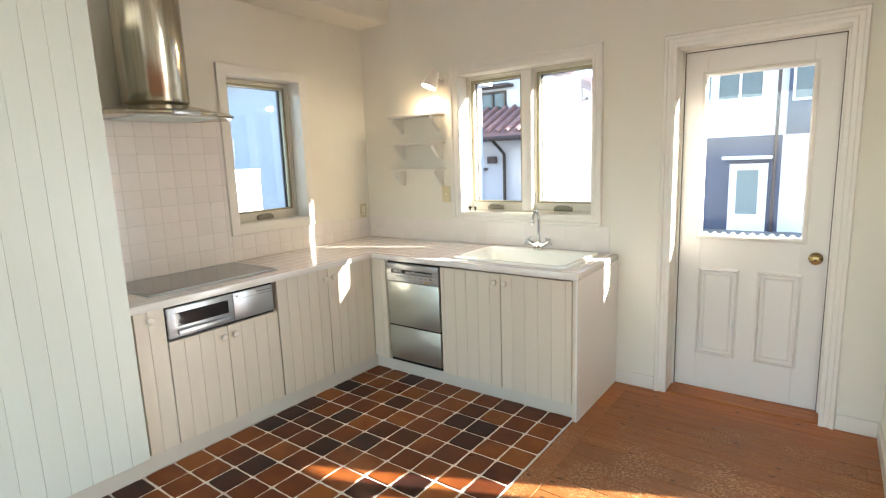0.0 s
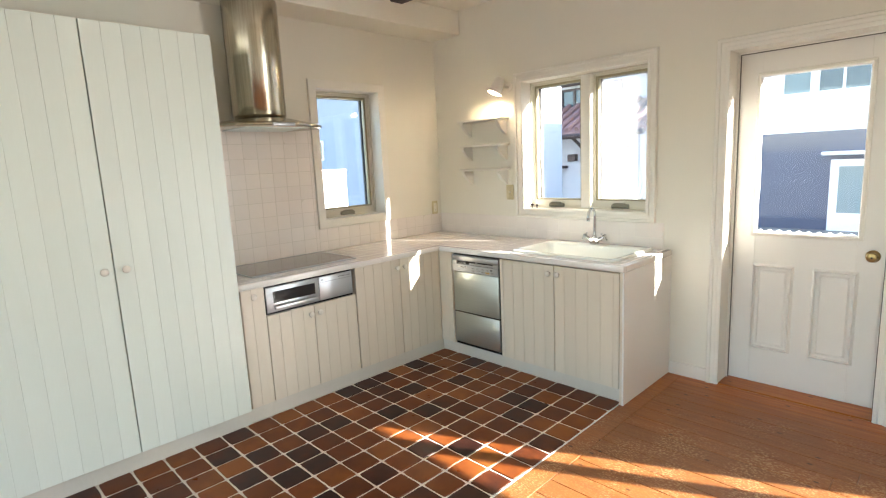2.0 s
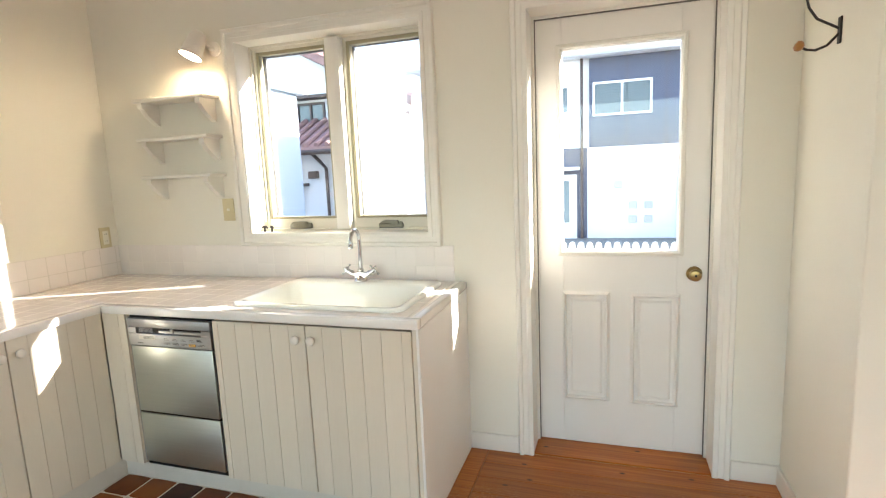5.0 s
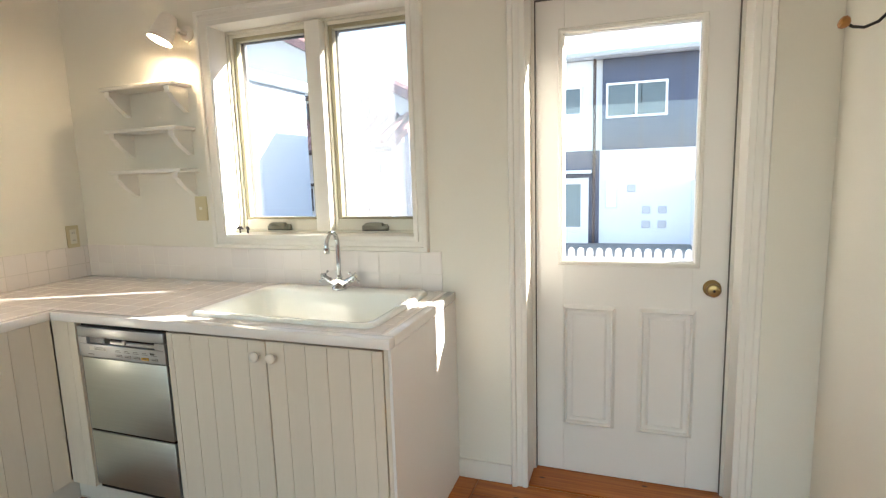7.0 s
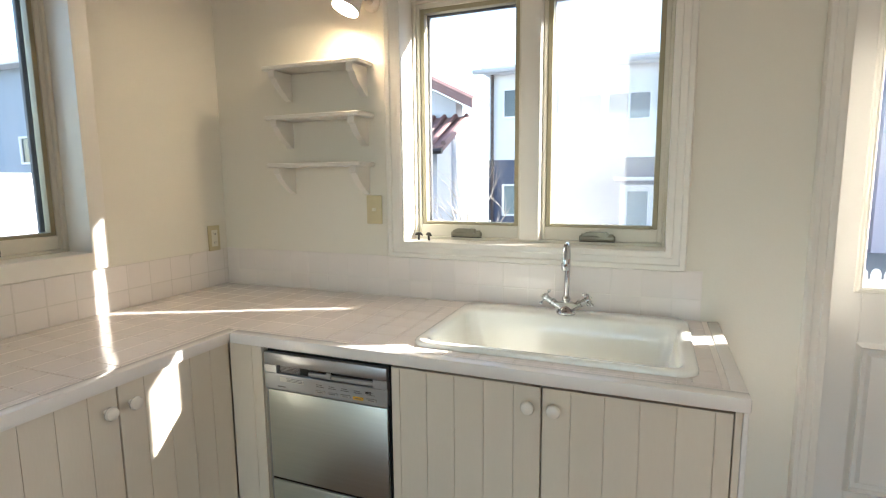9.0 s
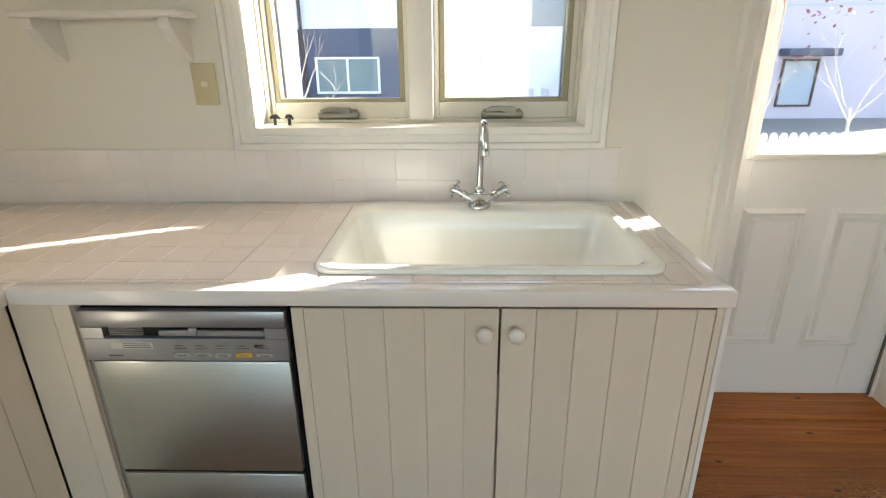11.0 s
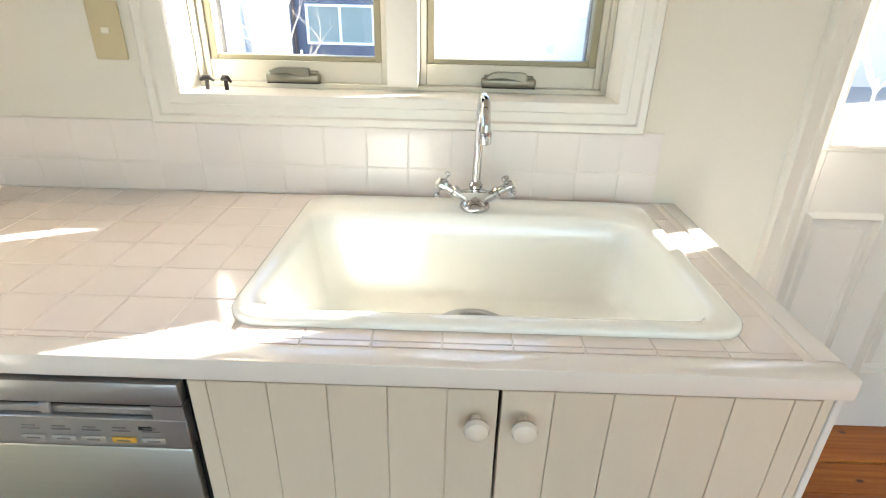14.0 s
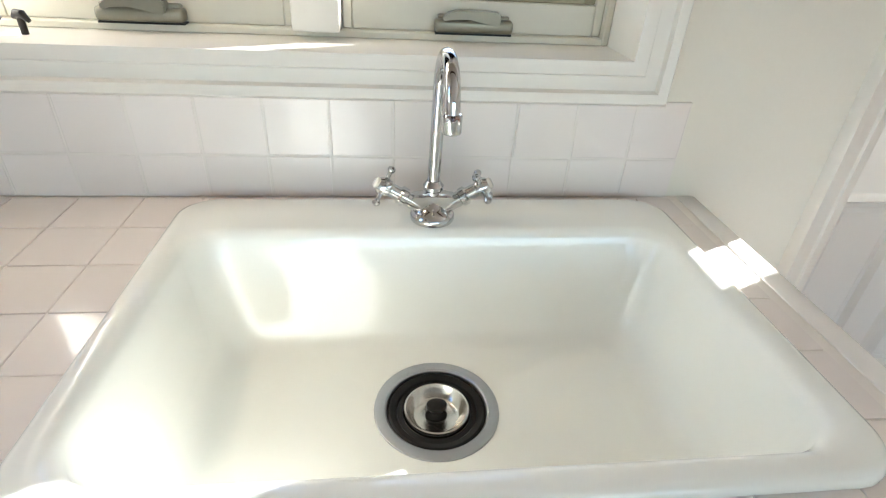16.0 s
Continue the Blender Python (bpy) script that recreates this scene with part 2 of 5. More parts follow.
NOSING = paint("edging_glaze", (0.83, 0.80, 0.75), (0.79, 0.755, 0.70), 0.16, 3, 0.05, 20, coat=0.3)
PLINTH = paint("plinth_paint", (0.70, 0.665, 0.585), (0.60, 0.565, 0.485), 0.5, 5, 0.08, 60)
# unit paint with the greenish light on the tall cupboard put into its colour
TALLTINT = paint("light_tinted_paint", (0.77, 0.82, 0.75), (0.72, 0.77, 0.69), 0.36, 2.5, 0.05, 40, rnd=0.025, stretch=(4, 4, 0.8))
DOORP = paint("door_paint", (0.79, 0.76, 0.71), (0.75, 0.715, 0.665), 0.38, 2.0, 0.05, 90)
SASH = paint("sash_paint", (0.70, 0.665, 0.565), (0.64, 0.60, 0.50), 0.4, 5, 0.05, 70)
OLIVE = paint("sash_bead", (0.36, 0.32, 0.20), (0.3, 0.27, 0.17), 0.4, 8, 0.05, 80)
TILEW = paint("white_tile", (0.85, 0.79, 0.74), (0.81, 0.75, 0.70), 0.13, 4, 0.16, 11, rnd=0.025, coat=0.35)
GROUTW = paint("tile_grout", (0.82, 0.77, 0.71), (0.74, 0.69, 0.63), 0.85, 14, 0.1, 90)
# darker copy of the grout: recess shadow of the cooker wall joints in colour
GROUTSHADE = paint("shaded_grout", (0.72, 0.67, 0.61), (0.64, 0.59, 0.53), 0.85, 14, 0.1, 90)
QUARRY = terracotta("quarry_tile")
GROUTF = paint("floor_grout", (0.88, 0.835, 0.75), (0.74, 0.69, 0.60), 0.9, 8, 0.3, 80)
PINE = wood_floor("pine_board")
STEEL = paint("brushed_steel", (0.70, 0.76, 0.74), (0.62, 0.68, 0.66), 0.37, 3, 0.04, 50, metal=1, stretch=(1, 1, 40))
# light and dark streaks in this colour stand in for the hood's reflections
STEELH = paint("streaked_hood_steel", (0.66, 0.61, 0.50), (0.26, 0.225, 0.16), 0.2, 3, 0.05, 14, metal=1, stretch=(30, 30, 1))
SILVER = paint("silver_panel", (0.48, 0.50, 0.52), (0.44, 0.46, 0.48), 0.34, 4, 0.02, 80, metal=0.8)
SATIN = paint("satin_steel", (0.66, 0.65, 0.62), (0.58, 0.57, 0.54), 0.2, 6, 0.02, 60, metal=1)
CHROME = paint("chrome", (0.60, 0.61, 0.62), (0.56, 0.57, 0.58), 0.05, 4, 0, 40, metal=1)
BRASS = paint("antique_brass", (0.36, 0.25, 0.10), (0.24, 0.16, 0.07), 0.28, 20, 0.05, 90, metal=1)
BLACK = paint("black_plastic", (0.010, 0.010, 0.010), (0.016, 0.016, 0.016), 0.4, 8, 0.03, 90, spec=0.25)
DARKGLASS = paint("dark_glass", (0.02, 0.02, 0.022), (0.028, 0.027, 0.028), 0.06, 8, 0, 90)
HOB = paint("hob_glass", (0.13, 0.112, 0.098), (0.11, 0.095, 0.083), 0.07, 8, 0, 200, coat=0.5)
ENAMEL = paint("sink_enamel", (0.92, 0.925, 0.86), (0.915, 0.92, 0.855), 0.1, 2, 0.01, 20, coat=0.5)
KNOB = paint("knob_ceramic", (0.80, 0.75, 0.66), (0.76, 0.71, 0.62), 0.2, 6, 0.02, 60, coat=0.3)
CREAM = paint("cream_plate", (0.62, 0.54, 0.33), (0.56, 0.48, 0.29), 0.35, 6, 0.02, 80)
CREAM2 = paint("button_plastic", (0.78, 0.74, 0.62), (0.74, 0.7, 0.58), 0.3, 6, 0.02, 80)
IRON = paint("dark_iron", (0.03, 0.028, 0.026), (0.05, 0.04, 0.035), 0.5, 30, 0.2, 90, metal=0.6)
OLIVEWOOD = paint("turned_wood", (0.42, 0.19, 0.05), (0.3, 0.12, 0.03), 0.35, 12, 0.1, 60, stretch=(1, 1, 4))
BEAMW = paint("dark_beam", (0.045, 0.02, 0.012), (0.025, 0.012, 0.008), 0.55, 5, 0.3, 40, stretch=(1, 12, 12))
BUTTON = paint("grey_button", (0.42, 0.42, 0.40), (0.38, 0.38, 0.37), 0.4, 8, 0, 80)
YELLOW = paint("yellow_button", (0.70, 0.42, 0.05), (0.62, 0.36, 0.04), 0.4, 8, 0, 80)
PRINT = paint("grey_print", (0.14, 0.14, 0.14), (0.18, 0.18, 0.18), 0.5, 8, 0, 80)
# grey for the strip that draws the shaded gap round the door leaf
GAPGREY = paint("gap_grey", (0.16, 0.145, 0.125), (0.12, 0.11, 0.095), 0.7, 8, 0.05, 80)
LABEL = paint("label_paper", (0.62, 0.62, 0.58), (0.58, 0.58, 0.54), 0.5, 8, 0, 80)
CRANK = paint("crank_metal", (0.30, 0.285, 0.225), (0.24, 0.225, 0.175), 0.35, 10, 0.05, 80, metal=0.6)
LAMPW = paint("lamp_enamel", (0.80, 0.74, 0.66), (0.76, 0.7, 0.62), 0.35, 6, 0.02, 80)
OUTERDARK = paint("outer_dark_grey", (0.10, 0.105, 0.12), (0.08, 0.085, 0.095), 0.5, 8, 0.02, 80, metal=0.3)
GLASS = glass("window_glass")
NET = screen_cloth("insect_net", NET_HOLD)
BULB = glow("lamp_bulb", (1.0, 0.78, 0.52), 30.0)
# outside
STUCCO = paint("white_stucco", (0.72, 0.74, 0.77), (0.64, 0.66, 0.69), 0.85, 2, 0.3, 60)
STUCCO2 = paint("pale_stucco", (0.33, 0.385, 0.45), (0.29, 0.34, 0.40), 0.85, 2, 0.3, 60)
LILAC = paint("lilac_stucco", (0.56, 0.50, 0.55), (0.5, 0.45, 0.5), 0.85, 2, 0.3, 60)
NAVY = paint("navy_siding", (0.062, 0.076, 0.124), (0.052, 0.064, 0.106), 0.6, 2, 0.2, 50)
# roof red lightened: distance haze and glare are put into the colour
ROOFT = paint("hazed_roof_tile", (0.30, 0.17, 0.15), (0.2, 0.12, 0.11), 0.7, 6, 0.3, 60, rnd=0.2)
SLATE = paint("grey_tile", (0.09, 0.095, 0.11), (0.06, 0.065, 0.08), 0.6, 6, 0.3, 60)
FRAMEW = paint("white_frame", (0.74, 0.75, 0.76), (0.7, 0.71, 0.72), 0.4, 6, 0, 80)
FRAMED = paint("brown_frame", (0.06, 0.035, 0.03), (0.045, 0.03, 0.026), 0.5, 6, 0, 80)
PANE = paint("far_pane", (0.10, 0.13, 0.15), (0.05, 0.07, 0.08), 0.08, 3, 0, 40)
# pale pane colour stands in for bright sky reflected in the glass
SKYPAINTED = paint("painted_sky_pane", (0.42, 0.48, 0.54), (0.34, 0.40, 0.46), 0.1, 3, 0, 40)
CURTAIN = paint("far_curtain", (0.22, 0.28, 0.28), (0.16, 0.2, 0.2), 0.8, 6, 0, 60, stretch=(8, 8, 0.4))
SOIL = paint("garden_ground", (0.16, 0.15, 0.13), (0.26, 0.25, 0.23), 0.95, 0.8, 0.4, 20)
BARK = paint("pale_bark", (0.58, 0.53, 0.47), (0.40, 0.35, 0.30), 0.8, 20, 0.4, 90)
LEAF = paint("leaf_green", (0.12, 0.14, 0.05), (0.20, 0.21, 0.08), 0.6, 4, 0, 40, rnd=0.3)
LEAFR = paint("leaf_red", (0.24, 0.05, 0.05), (0.32, 0.12, 0.08), 0.6, 4, 0, 40, rnd=0.3)
GREYP = paint("grey_plastic", (0.45, 0.46, 0.48), (0.4, 0.41, 0.43), 0.5, 4, 0, 40)
FENCEW = paint("fence_white", (0.78, 0.78, 0.76), (0.7, 0.7, 0.68), 0.5, 6, 0.1, 60)

# ---- building helpers ----
BASE = {}


def thing(name, at, label, category, group="", kind=""):
    """An empty at the base of a thing; its parts hang under it."""
    ob = new(name)
    ob.location = at
    ob.empty_display_size = 0.05
    BASE[ob.name] = Vector(at)
    return tagged(ob, label, category, group, kind)


def smooth(ob, angle=40):
    for p in ob.data.polygons:
        p.use_smooth = True
    ob.data.set_sharp_from_angle(angle=radians(angle))


def part(name, bm, material, parent=None, label="", soft=True):
    """Link bm, drawn in world metres, as one mesh under a thing or part."""
    at = BASE[parent.name] if parent else Vector((0, 0, 0))
    if parent:
        bmesh.ops.translate(bm, vec=-at, verts=bm.verts)
    bmesh.ops.recalc_face_normals(bm, faces=bm.faces)
    me = bpy.data.meshes.new(name)
    bm.to_mesh(me)
    bm.free()
    me.materials.append(material)
    ob = new(name, me)
    if soft:
        smooth(ob)
    if parent:
        ob.parent = parent
        BASE[ob.name] = at
    return tagged(ob, label)


def solo(name, bm, material, label, category, group="", kind="", at=None):
    """A thing of one mesh."""
    if at is None:
        lo = [min(v.co[i] for v in bm.verts) for i in range(3)]
        hi = [max(v.co[i] for v in bm.verts) for i in range(3)]
        at = ((lo[0] + hi[0]) / 2, (lo[1] + hi[1]) / 2, lo[2])
    bmesh.ops.translate(bm, vec=-Vector(at), verts=bm.verts)
    ob = part(name, bm, material)
    ob.location = at
    BASE[ob.name] = Vector(at)
    return tagged(ob, label, category, group, kind)


def add_box(bm, x0, x1, y0, y1, z0, z1, b=0.0, seg=1):
    v = [bm.verts.new(c) for c in ((x0, y0, z0), (x1, y0, z0), (x1, y1, z0), (x0, y1, z0), (x0, y0, z1), (x1, y0, z1), (x1, y1, z1), (x0, y1, z1))]
    fs = [bm.faces.new([v[i] for i in q]) for q in ((3, 2, 1, 0), (4, 5, 6, 7), (0, 1, 5, 4), (1, 2, 6, 5), (2, 3, 7, 6), (3, 0, 4, 7))]
    if b:
        es = list({e for f in fs for e in f.edges})
        bmesh.ops.bevel(bm, geom=es, offset=b, segments=seg, affect="EDGES", profile=0.5)


def box(x0, x1, y0, y1, z0, z1, b=0.0, seg=1):
    bm = bmesh.new()
    add_box(bm, x0, x1, y0, y1, z0, z1, b, seg)
    return bm


def boxes(*rows):
    bm = bmesh.new()
    for r in rows:
        add_box(bm, *r)
    return bm


def add_tube(bm, pts, r, seg=10, caps=True):
    """A round bar along pts; r is one radius or one for each point."""
    pts = [Vector(p) for p in pts]
    rad = r if isinstance(r, (list, tuple)) else [r] * len(pts)
    rings, up = [], None
    for i, p in enumerate(pts):
        d = (pts[min(i + 1, len(pts) - 1)] - pts[max(i - 1, 0)]).normalized()
        if up is None:
            up = d.orthogonal().normalized()
        up = (up - d * up.dot(d)).normalized()
        side = d.cross(up)
        rings.append([bm.verts.new(p + (up * math.cos(a) + side * math.sin(a)) * rad[i]) for a in [2 * math.pi * k / seg for k in range(seg)]])
    for a, b in zip(rings, rings[1:]):
        for k in range(seg):
            bm.faces.new((a[k], a[(k + 1) % seg], b[(k + 1) % seg], b[k]))
    if caps:
        bm.faces.new(rings[0][::-1]), bm.faces.new(rings[-1])


def tube(pts, r, seg=10):
    bm = bmesh.new()
    add_tube(bm, pts, r, seg)
    return bm


def add_lathe(bm, prof, m, seg=24):
    """Turn the profile (radius, height) about the z axis of the pose m."""
    rings = []
    for r, z in prof:
        if r < 1e-5:
            rings.append([bm.verts.new(m @ Vector((0, 0, z)))])
        else:
            rings.append([bm.verts.new(m @ Vector((r * math.cos(2 * math.pi * k / seg), r * math.sin(2 * math.pi * k / seg), z))) for k in range(seg)])
    for a, b in zip(rings, rings[1:]):
        for k in range(seg):
            q = [a[k % len(a)], a[(k + 1) % len(a)], b[(k + 1) % len(b)], b[k % len(b)]]
            q = [v for i, v in enumerate(q) if v not in q[:i]]
            if len(q) > 2:
                bm.faces.new(q)


def lathe(prof, m, seg=24):
    bm = bmesh.new()
    add_lathe(bm, prof, m, seg)
    return bm


def facing(at, d):
    """A pose at a point whose z axis runs along d."""
    return Matrix.Translation(at) @ Vector(d).to_track_quat("Z", "Y").to_matrix().to_4x4()


def north(u, v, h):
    return Vector((u, YN - h, v))


def west(u, v, h):
    return Vector((XW + h, u, v))


def add_sweep(bm, at, corners, prof, closed=True):
    """Mitre a moulding profile (offset outward, height off the wall) round the corners (u, v, du, dv)."""
    rings = [[bm.verts.new(at(u + du * o, v + dv * o, h)) for o, h in prof] for u, v, du, dv in corners]
    n = len(rings)
    for i in range(n if closed else n - 1):
        a, b = rings[i], rings[(i + 1) % n]
        for k in range(len(prof) - 1):
            bm.faces.new((a[k], a[k + 1], b[k + 1], b[k]))


def casing(at, u0, u1, v0, v1, prof, closed=True):
    bm = bmesh.new()
    lo = -1 if closed else 0
    add_sweep(bm, at, [(u0, v0, -1, lo), (u0, v1, -1, 1), (u1, v1, 1, 1), (u1, v0, 1, lo)], prof, closed)
    return bm


PIECES = {}


def piece(name, size, at, material, parent, bevel=0.0015, axis=2, turn=0.0, tilt=0.0):
    """A small bevelled slab, sharing its mesh with its equals, at a world place."""
    key = (name, tuple(round(s, 4) for s in size), material.name)
    if key not in PIECES:
        hx, hy, hz = (s / 2 for s in size)
        bm = box(-hx, hx, -hy, hy, -hz, hz, bevel)
        bmesh.ops.recalc_face_normals(bm, faces=bm.faces)
        me = bpy.data.meshes.new(name)
        bm.to_mesh(me)
        bm.free()
        me.materials.append(material)
        PIECES[key] = me
    ob = new(name, PIECES[key])
    ob.parent = parent
    ob.location = Vector(at) - BASE[parent.name]
    if turn:
        ob.rotation_euler[axis] = radians(turn)
    if tilt:
        for k in range(3):
            if size[k] > 0.02:
                ob.rotation_euler[k] = radians(random.uniform(-tilt, tilt))
    return ob

# ---- the room ----
YN, XW, XE, F, TOP = 3.5, -3.19, 0.25, 0.045, 2.74
YS, XR = -3.1, 3.5
CT = 0.88
FX, FY = -2.57, 2.845


def mbox(at, u0, u1, v0, v1, h0, h1, b=0.0, seg=1, bm=None):
    """A box given on a wall: along it, up it, off it."""
    p, q = at(u0, v0, h0), at(u1, v1, h1)
    lo, hi = [min(a, c) for a, c in zip(p, q)], [max(a, c) for a, c in zip(p, q)]
    own = bm or bmesh.new()
    add_box(own, lo[0], hi[0], lo[1], hi[1], lo[2], hi[2], b, seg)
    return own


def wall_with(at, u0, u1, v0, v1, thick, holes):
    """A wall of real thickness with openings cut through it."""
    bm = bmesh.new()
    u = u0
    for a, b, c, d in sorted(holes):
        mbox(at, u, a, v0, v1, 0, -thick, bm=bm)
        if c > v0:
            mbox(at, a, b, v0, c, 0, -thick, bm=bm)
        mbox(at, a, b, d, v1, 0, -thick, bm=bm)
        u = b
    mbox(at, u, u1, v0, v1, 0, -thick, bm=bm)
    return bm


W1 = (-2.24, -1.245, 1.115, 2.085)
W2 = (2.263, 2.835, 1.115, 2.085)
D1 = (-0.765, -0.003, F, 2.058)
PATIO = (1.22, 3.2, F, 1.98)
J = 0.014


def grown(r, low=True):
    return (r[0] - J, r[1] + J, r[2] - (J if low else 0), r[3] + J)


def south(u, v, h):
    return Vector((u, YS + h, v))


def east(u, v, h):
    return Vector((XR - h, u, v))


def stub(u, v, h):
    return Vector((XE - h, u, v))


solo("wall_north", wall_with(north, XW - 0.22, XR + 0.22, -0.4, TOP + 0.2, 0.22, [grown(W1), grown(D1, False), PATIO]), WALL, "cream plastered kitchen wall with window and door openings", "wall", kind="structure")
solo("wall_west", wall_with(west, YS - 0.22, YN, -0.4, TOP + 0.2, 0.22, [grown(W2)]), WALL, "cream plastered wall behind the cooking side", "wall", kind="structure")
# the south opening is out of view, added to go with the fill lamp
solo("wall_south", wall_with(south, XW, XR, -0.4, TOP + 0.2, 0.22, [(-2.95, 2.35, 0.3, 2.4)]), WALL, "unseen cream plastered wall with an opening added for fill light", "wall", kind="structure")
solo("wall_east", wall_with(east, YS, YN, -0.4, TOP + 0.2, 0.22, []), WALL, "cream plastered plain side wall", "wall", kind="structure")
solo("wall_stub", box(XE, XE + 0.12, 2.88, YN, 0, TOP, 0.004), WALL, "white plastered wall end beside the back door", "wall", kind="structure")
solo("ceiling", box(XW - 0.2, XR + 0.2, YS - 0.2, YN + 0.2, TOP, TOP + 0.18), CEIL, "cream plastered ceiling", "ceiling", kind="structure")
solo("ceiling_soffit", box(XW, -2.87, YS, YN, 2.55, TOP - 0.002, 0.004), CEIL, "cream boxed soffit along the wall", "soffit", kind="structure")
solo("ceiling_beam", box(-2.87, XR, 2.76, 2.88, 2.69, TOP - 0.001, 0.008, 2), BEAMW, "dark stained wooden ceiling beam", "beam", kind="structure")

tile_floor = solo("floor_tiled", box(XW, -1.10, YS, YN, -0.1, F - 0.004), GROUTF, "dark brown quarry tile floor with pale joints", "floor", kind="structure", at=(-2, 1, -0.1))
wood = solo("floor", box(-1.10, XR, YS, YN + 0.15, -0.1, F - 0.012), BEAMW, "worn orange pine plank floor", "floor", kind="structure", at=(0, 1, -0.1))

BASEP = [(0, 0.0), (0, 0.012), (0.075, 0.012), (0.083, 0.006), (0.085, 0.0)]
for nm, bm in (("baseboard", boxes((-1.07, -0.835, YN - 0.013, YN, F, F + 0.085, 0.003), (0.067, XE, YN - 0.013, YN, F, F + 0.085, 0.003), (XE + 0.12, PATIO[0], YN - 0.013, YN, F, F + 0.085, 0.003))),
               ("baseboard", boxes((XE - 0.013, XE, 2.868, YN - 0.014, F, F + 0.085, 0.003), (XE - 0.013, XE + 0.133, 2.867, 2.88, F, F + 0.085, 0.003), (XE + 0.12, XE + 0.133, 2.881, YN - 0.014, F, F + 0.085, 0.003)))):
    solo(nm, bm, TRIM, "white painted low baseboard", "baseboard", kind="structure")

CAS = [(0, 0.0), (0, 0.013), (0.010, 0.017), (0.020, 0.017), (0.023, 0.012), (0.044, 0.014), (0.048, 0.021), (0.062, 0.024), (0.067, 0.018), (0.068, 0.0)]
CASF = [(0, 0.0), (0, 0.016), (0.003, 0.018), (0.060, 0.018), (0.063, 0.015), (0.064, 0.0)]


def jambs(at, r, depth, floor=False):
    bm = bmesh.new()
    u0, u1, v0, v1 = r
    mbox(at, u0 - J, u0, v0, v1, -depth, 0.002, bm=bm)
    mbox(at, u1, u1 + J, v0, v1, -depth, 0.002, bm=bm)
    mbox(at, u0 - J, u1 + J, v1, v1 + J, -depth, 0.002, bm=bm)
    if not floor:
        mbox(at, u0 - J, u1 + J, v0 - J, v0, -depth, 0.002, bm=bm)
    return bm


def frame_of(at, u0, u1, v0, v1, w, h0, h1, b=0.002, low=None):
    bm = bmesh.new()
    low = low or w
    mbox(at, u0, u0 + w, v0, v1, h0, h1, b, bm=bm)
    mbox(at, u1 - w, u1, v0, v1, h0, h1, b, bm=bm)
    mbox(at, u0 + w, u1 - w, v1 - w, v1, h0, h1, b, bm=bm)
    mbox(at, u0 + w, u1 - w, v0, v0 + low, h0, h1, b, bm=bm)
    return bm


def crank(at, u, v, h, parent):
    """Low cast cover with a folding lever, on the bottom rail of a sash."""
    bm = mbox(at, u - 0.066, u + 0.066, v - 0.018, v + 0.004, h, h + 0.026, 0.007, 3)
    mbox(at, u - 0.060, u + 0.060, v + 0.002, v + 0.009, h, h + 0.016, 0.003, 2, bm=bm)
    body = part("crank_cover", bm, CRANK, parent, "bronze grey window crank")
    # black strip put in for the shade under the cover
    part("painted_shadow", mbox(at, u - 0.064, u + 0.064, v - 0.0205, v - 0.0178, h, h + 0.022), BLACK, body)
    top = [(-0.054, 0.004), (-0.046, 0.013), (-0.030, 0.018), (0.0, 0.018), (0.030, 0.017), (0.041, 0.016), (0.043, 0.004), (0.040, -0.004), (0.028, -0.004), (0.010, 0.001), (-0.012, 0.007), (-0.034, 0.006), (-0.048, 0.000)]
    lb = bmesh.new()
    va, vb = [lb.verts.new(at(u + x, v + z, h + 0.010)) for x, z in top], [lb.verts.new(at(u + x, v + z, h + 0.031)) for x, z in top]
    lb.faces.new(va), lb.faces.new(vb[::-1])
    for k in range(len(top)):
        lb.faces.new((va[k], vb[k], vb[(k + 1) % len(top)], va[(k + 1) % len(top)]))
    bmesh.ops.bevel(lb, geom=lb.edges[:], offset=0.002, segments=2, affect="EDGES")
    part("lever", lb, CRANK, body)
    return body


def sash(at, parent, u0, u1, v0, v1, h, name="sash", net=False):
    s = part(name, frame_of(at, u0, u1, v0, v1, 0.016, h - 0.045, h, 0.002, 0.05), SASH, parent, "beige painted window sash")
    part("glazing_bead", frame_of(at, u0 + 0.016, u1 - 0.016, v0 + 0.05, v1 - 0.016, 0.018, h - 0.04, h - 0.006, 0.002, 0.012), OLIVE, s, "olive tan glazing bead")
    g = part("pane", mbox(at, u0 + 0.03, u1 - 0.03, v0 + 0.058, v1 - 0.03, h - 0.026, h - 0.021), GLASS, s, "clear glass pane", soft=False)
    g.visible_shadow = False
    if net:
        n = part("insect_screen", mbox(at, u0 + 0.02, u1 - 0.02, v0 + 0.05, v1 - 0.02, h - 0.064, h - 0.063), NET, s, "pale fine insect screen outside the pane", soft=False)
    # dark grey border on the outer side of every pane
    part("dark_outer_frame", frame_of(at, u0, u1, v0, v1, 0.034, h - 0.082, h - 0.0655, 0.002, 0.05), OUTERDARK, s, "dark grey frame outside the pane")
    crank(at, (u0 + u1) / 2 - 0.005, v0 + 0.02, h, s)
    return s


def window_unit(name, at, r, lab, prof):
    u0, u1, v0, v1 = r
    w = thing(name, at((u0 + u1) / 2, v0, 0), lab, "window", kind="structure")
    part("casing", casing(at, u0, u1, v0, v1, prof), TRIM, w, "white stepped window casing")
    part("window_frame", jambs(at, r, 0.2), TRIM, w)
    part("stop_bead", frame_of(at, u0, u1, v0, v1, 0.012, -0.2, -0.105, 0.002), SASH, w)
    return w


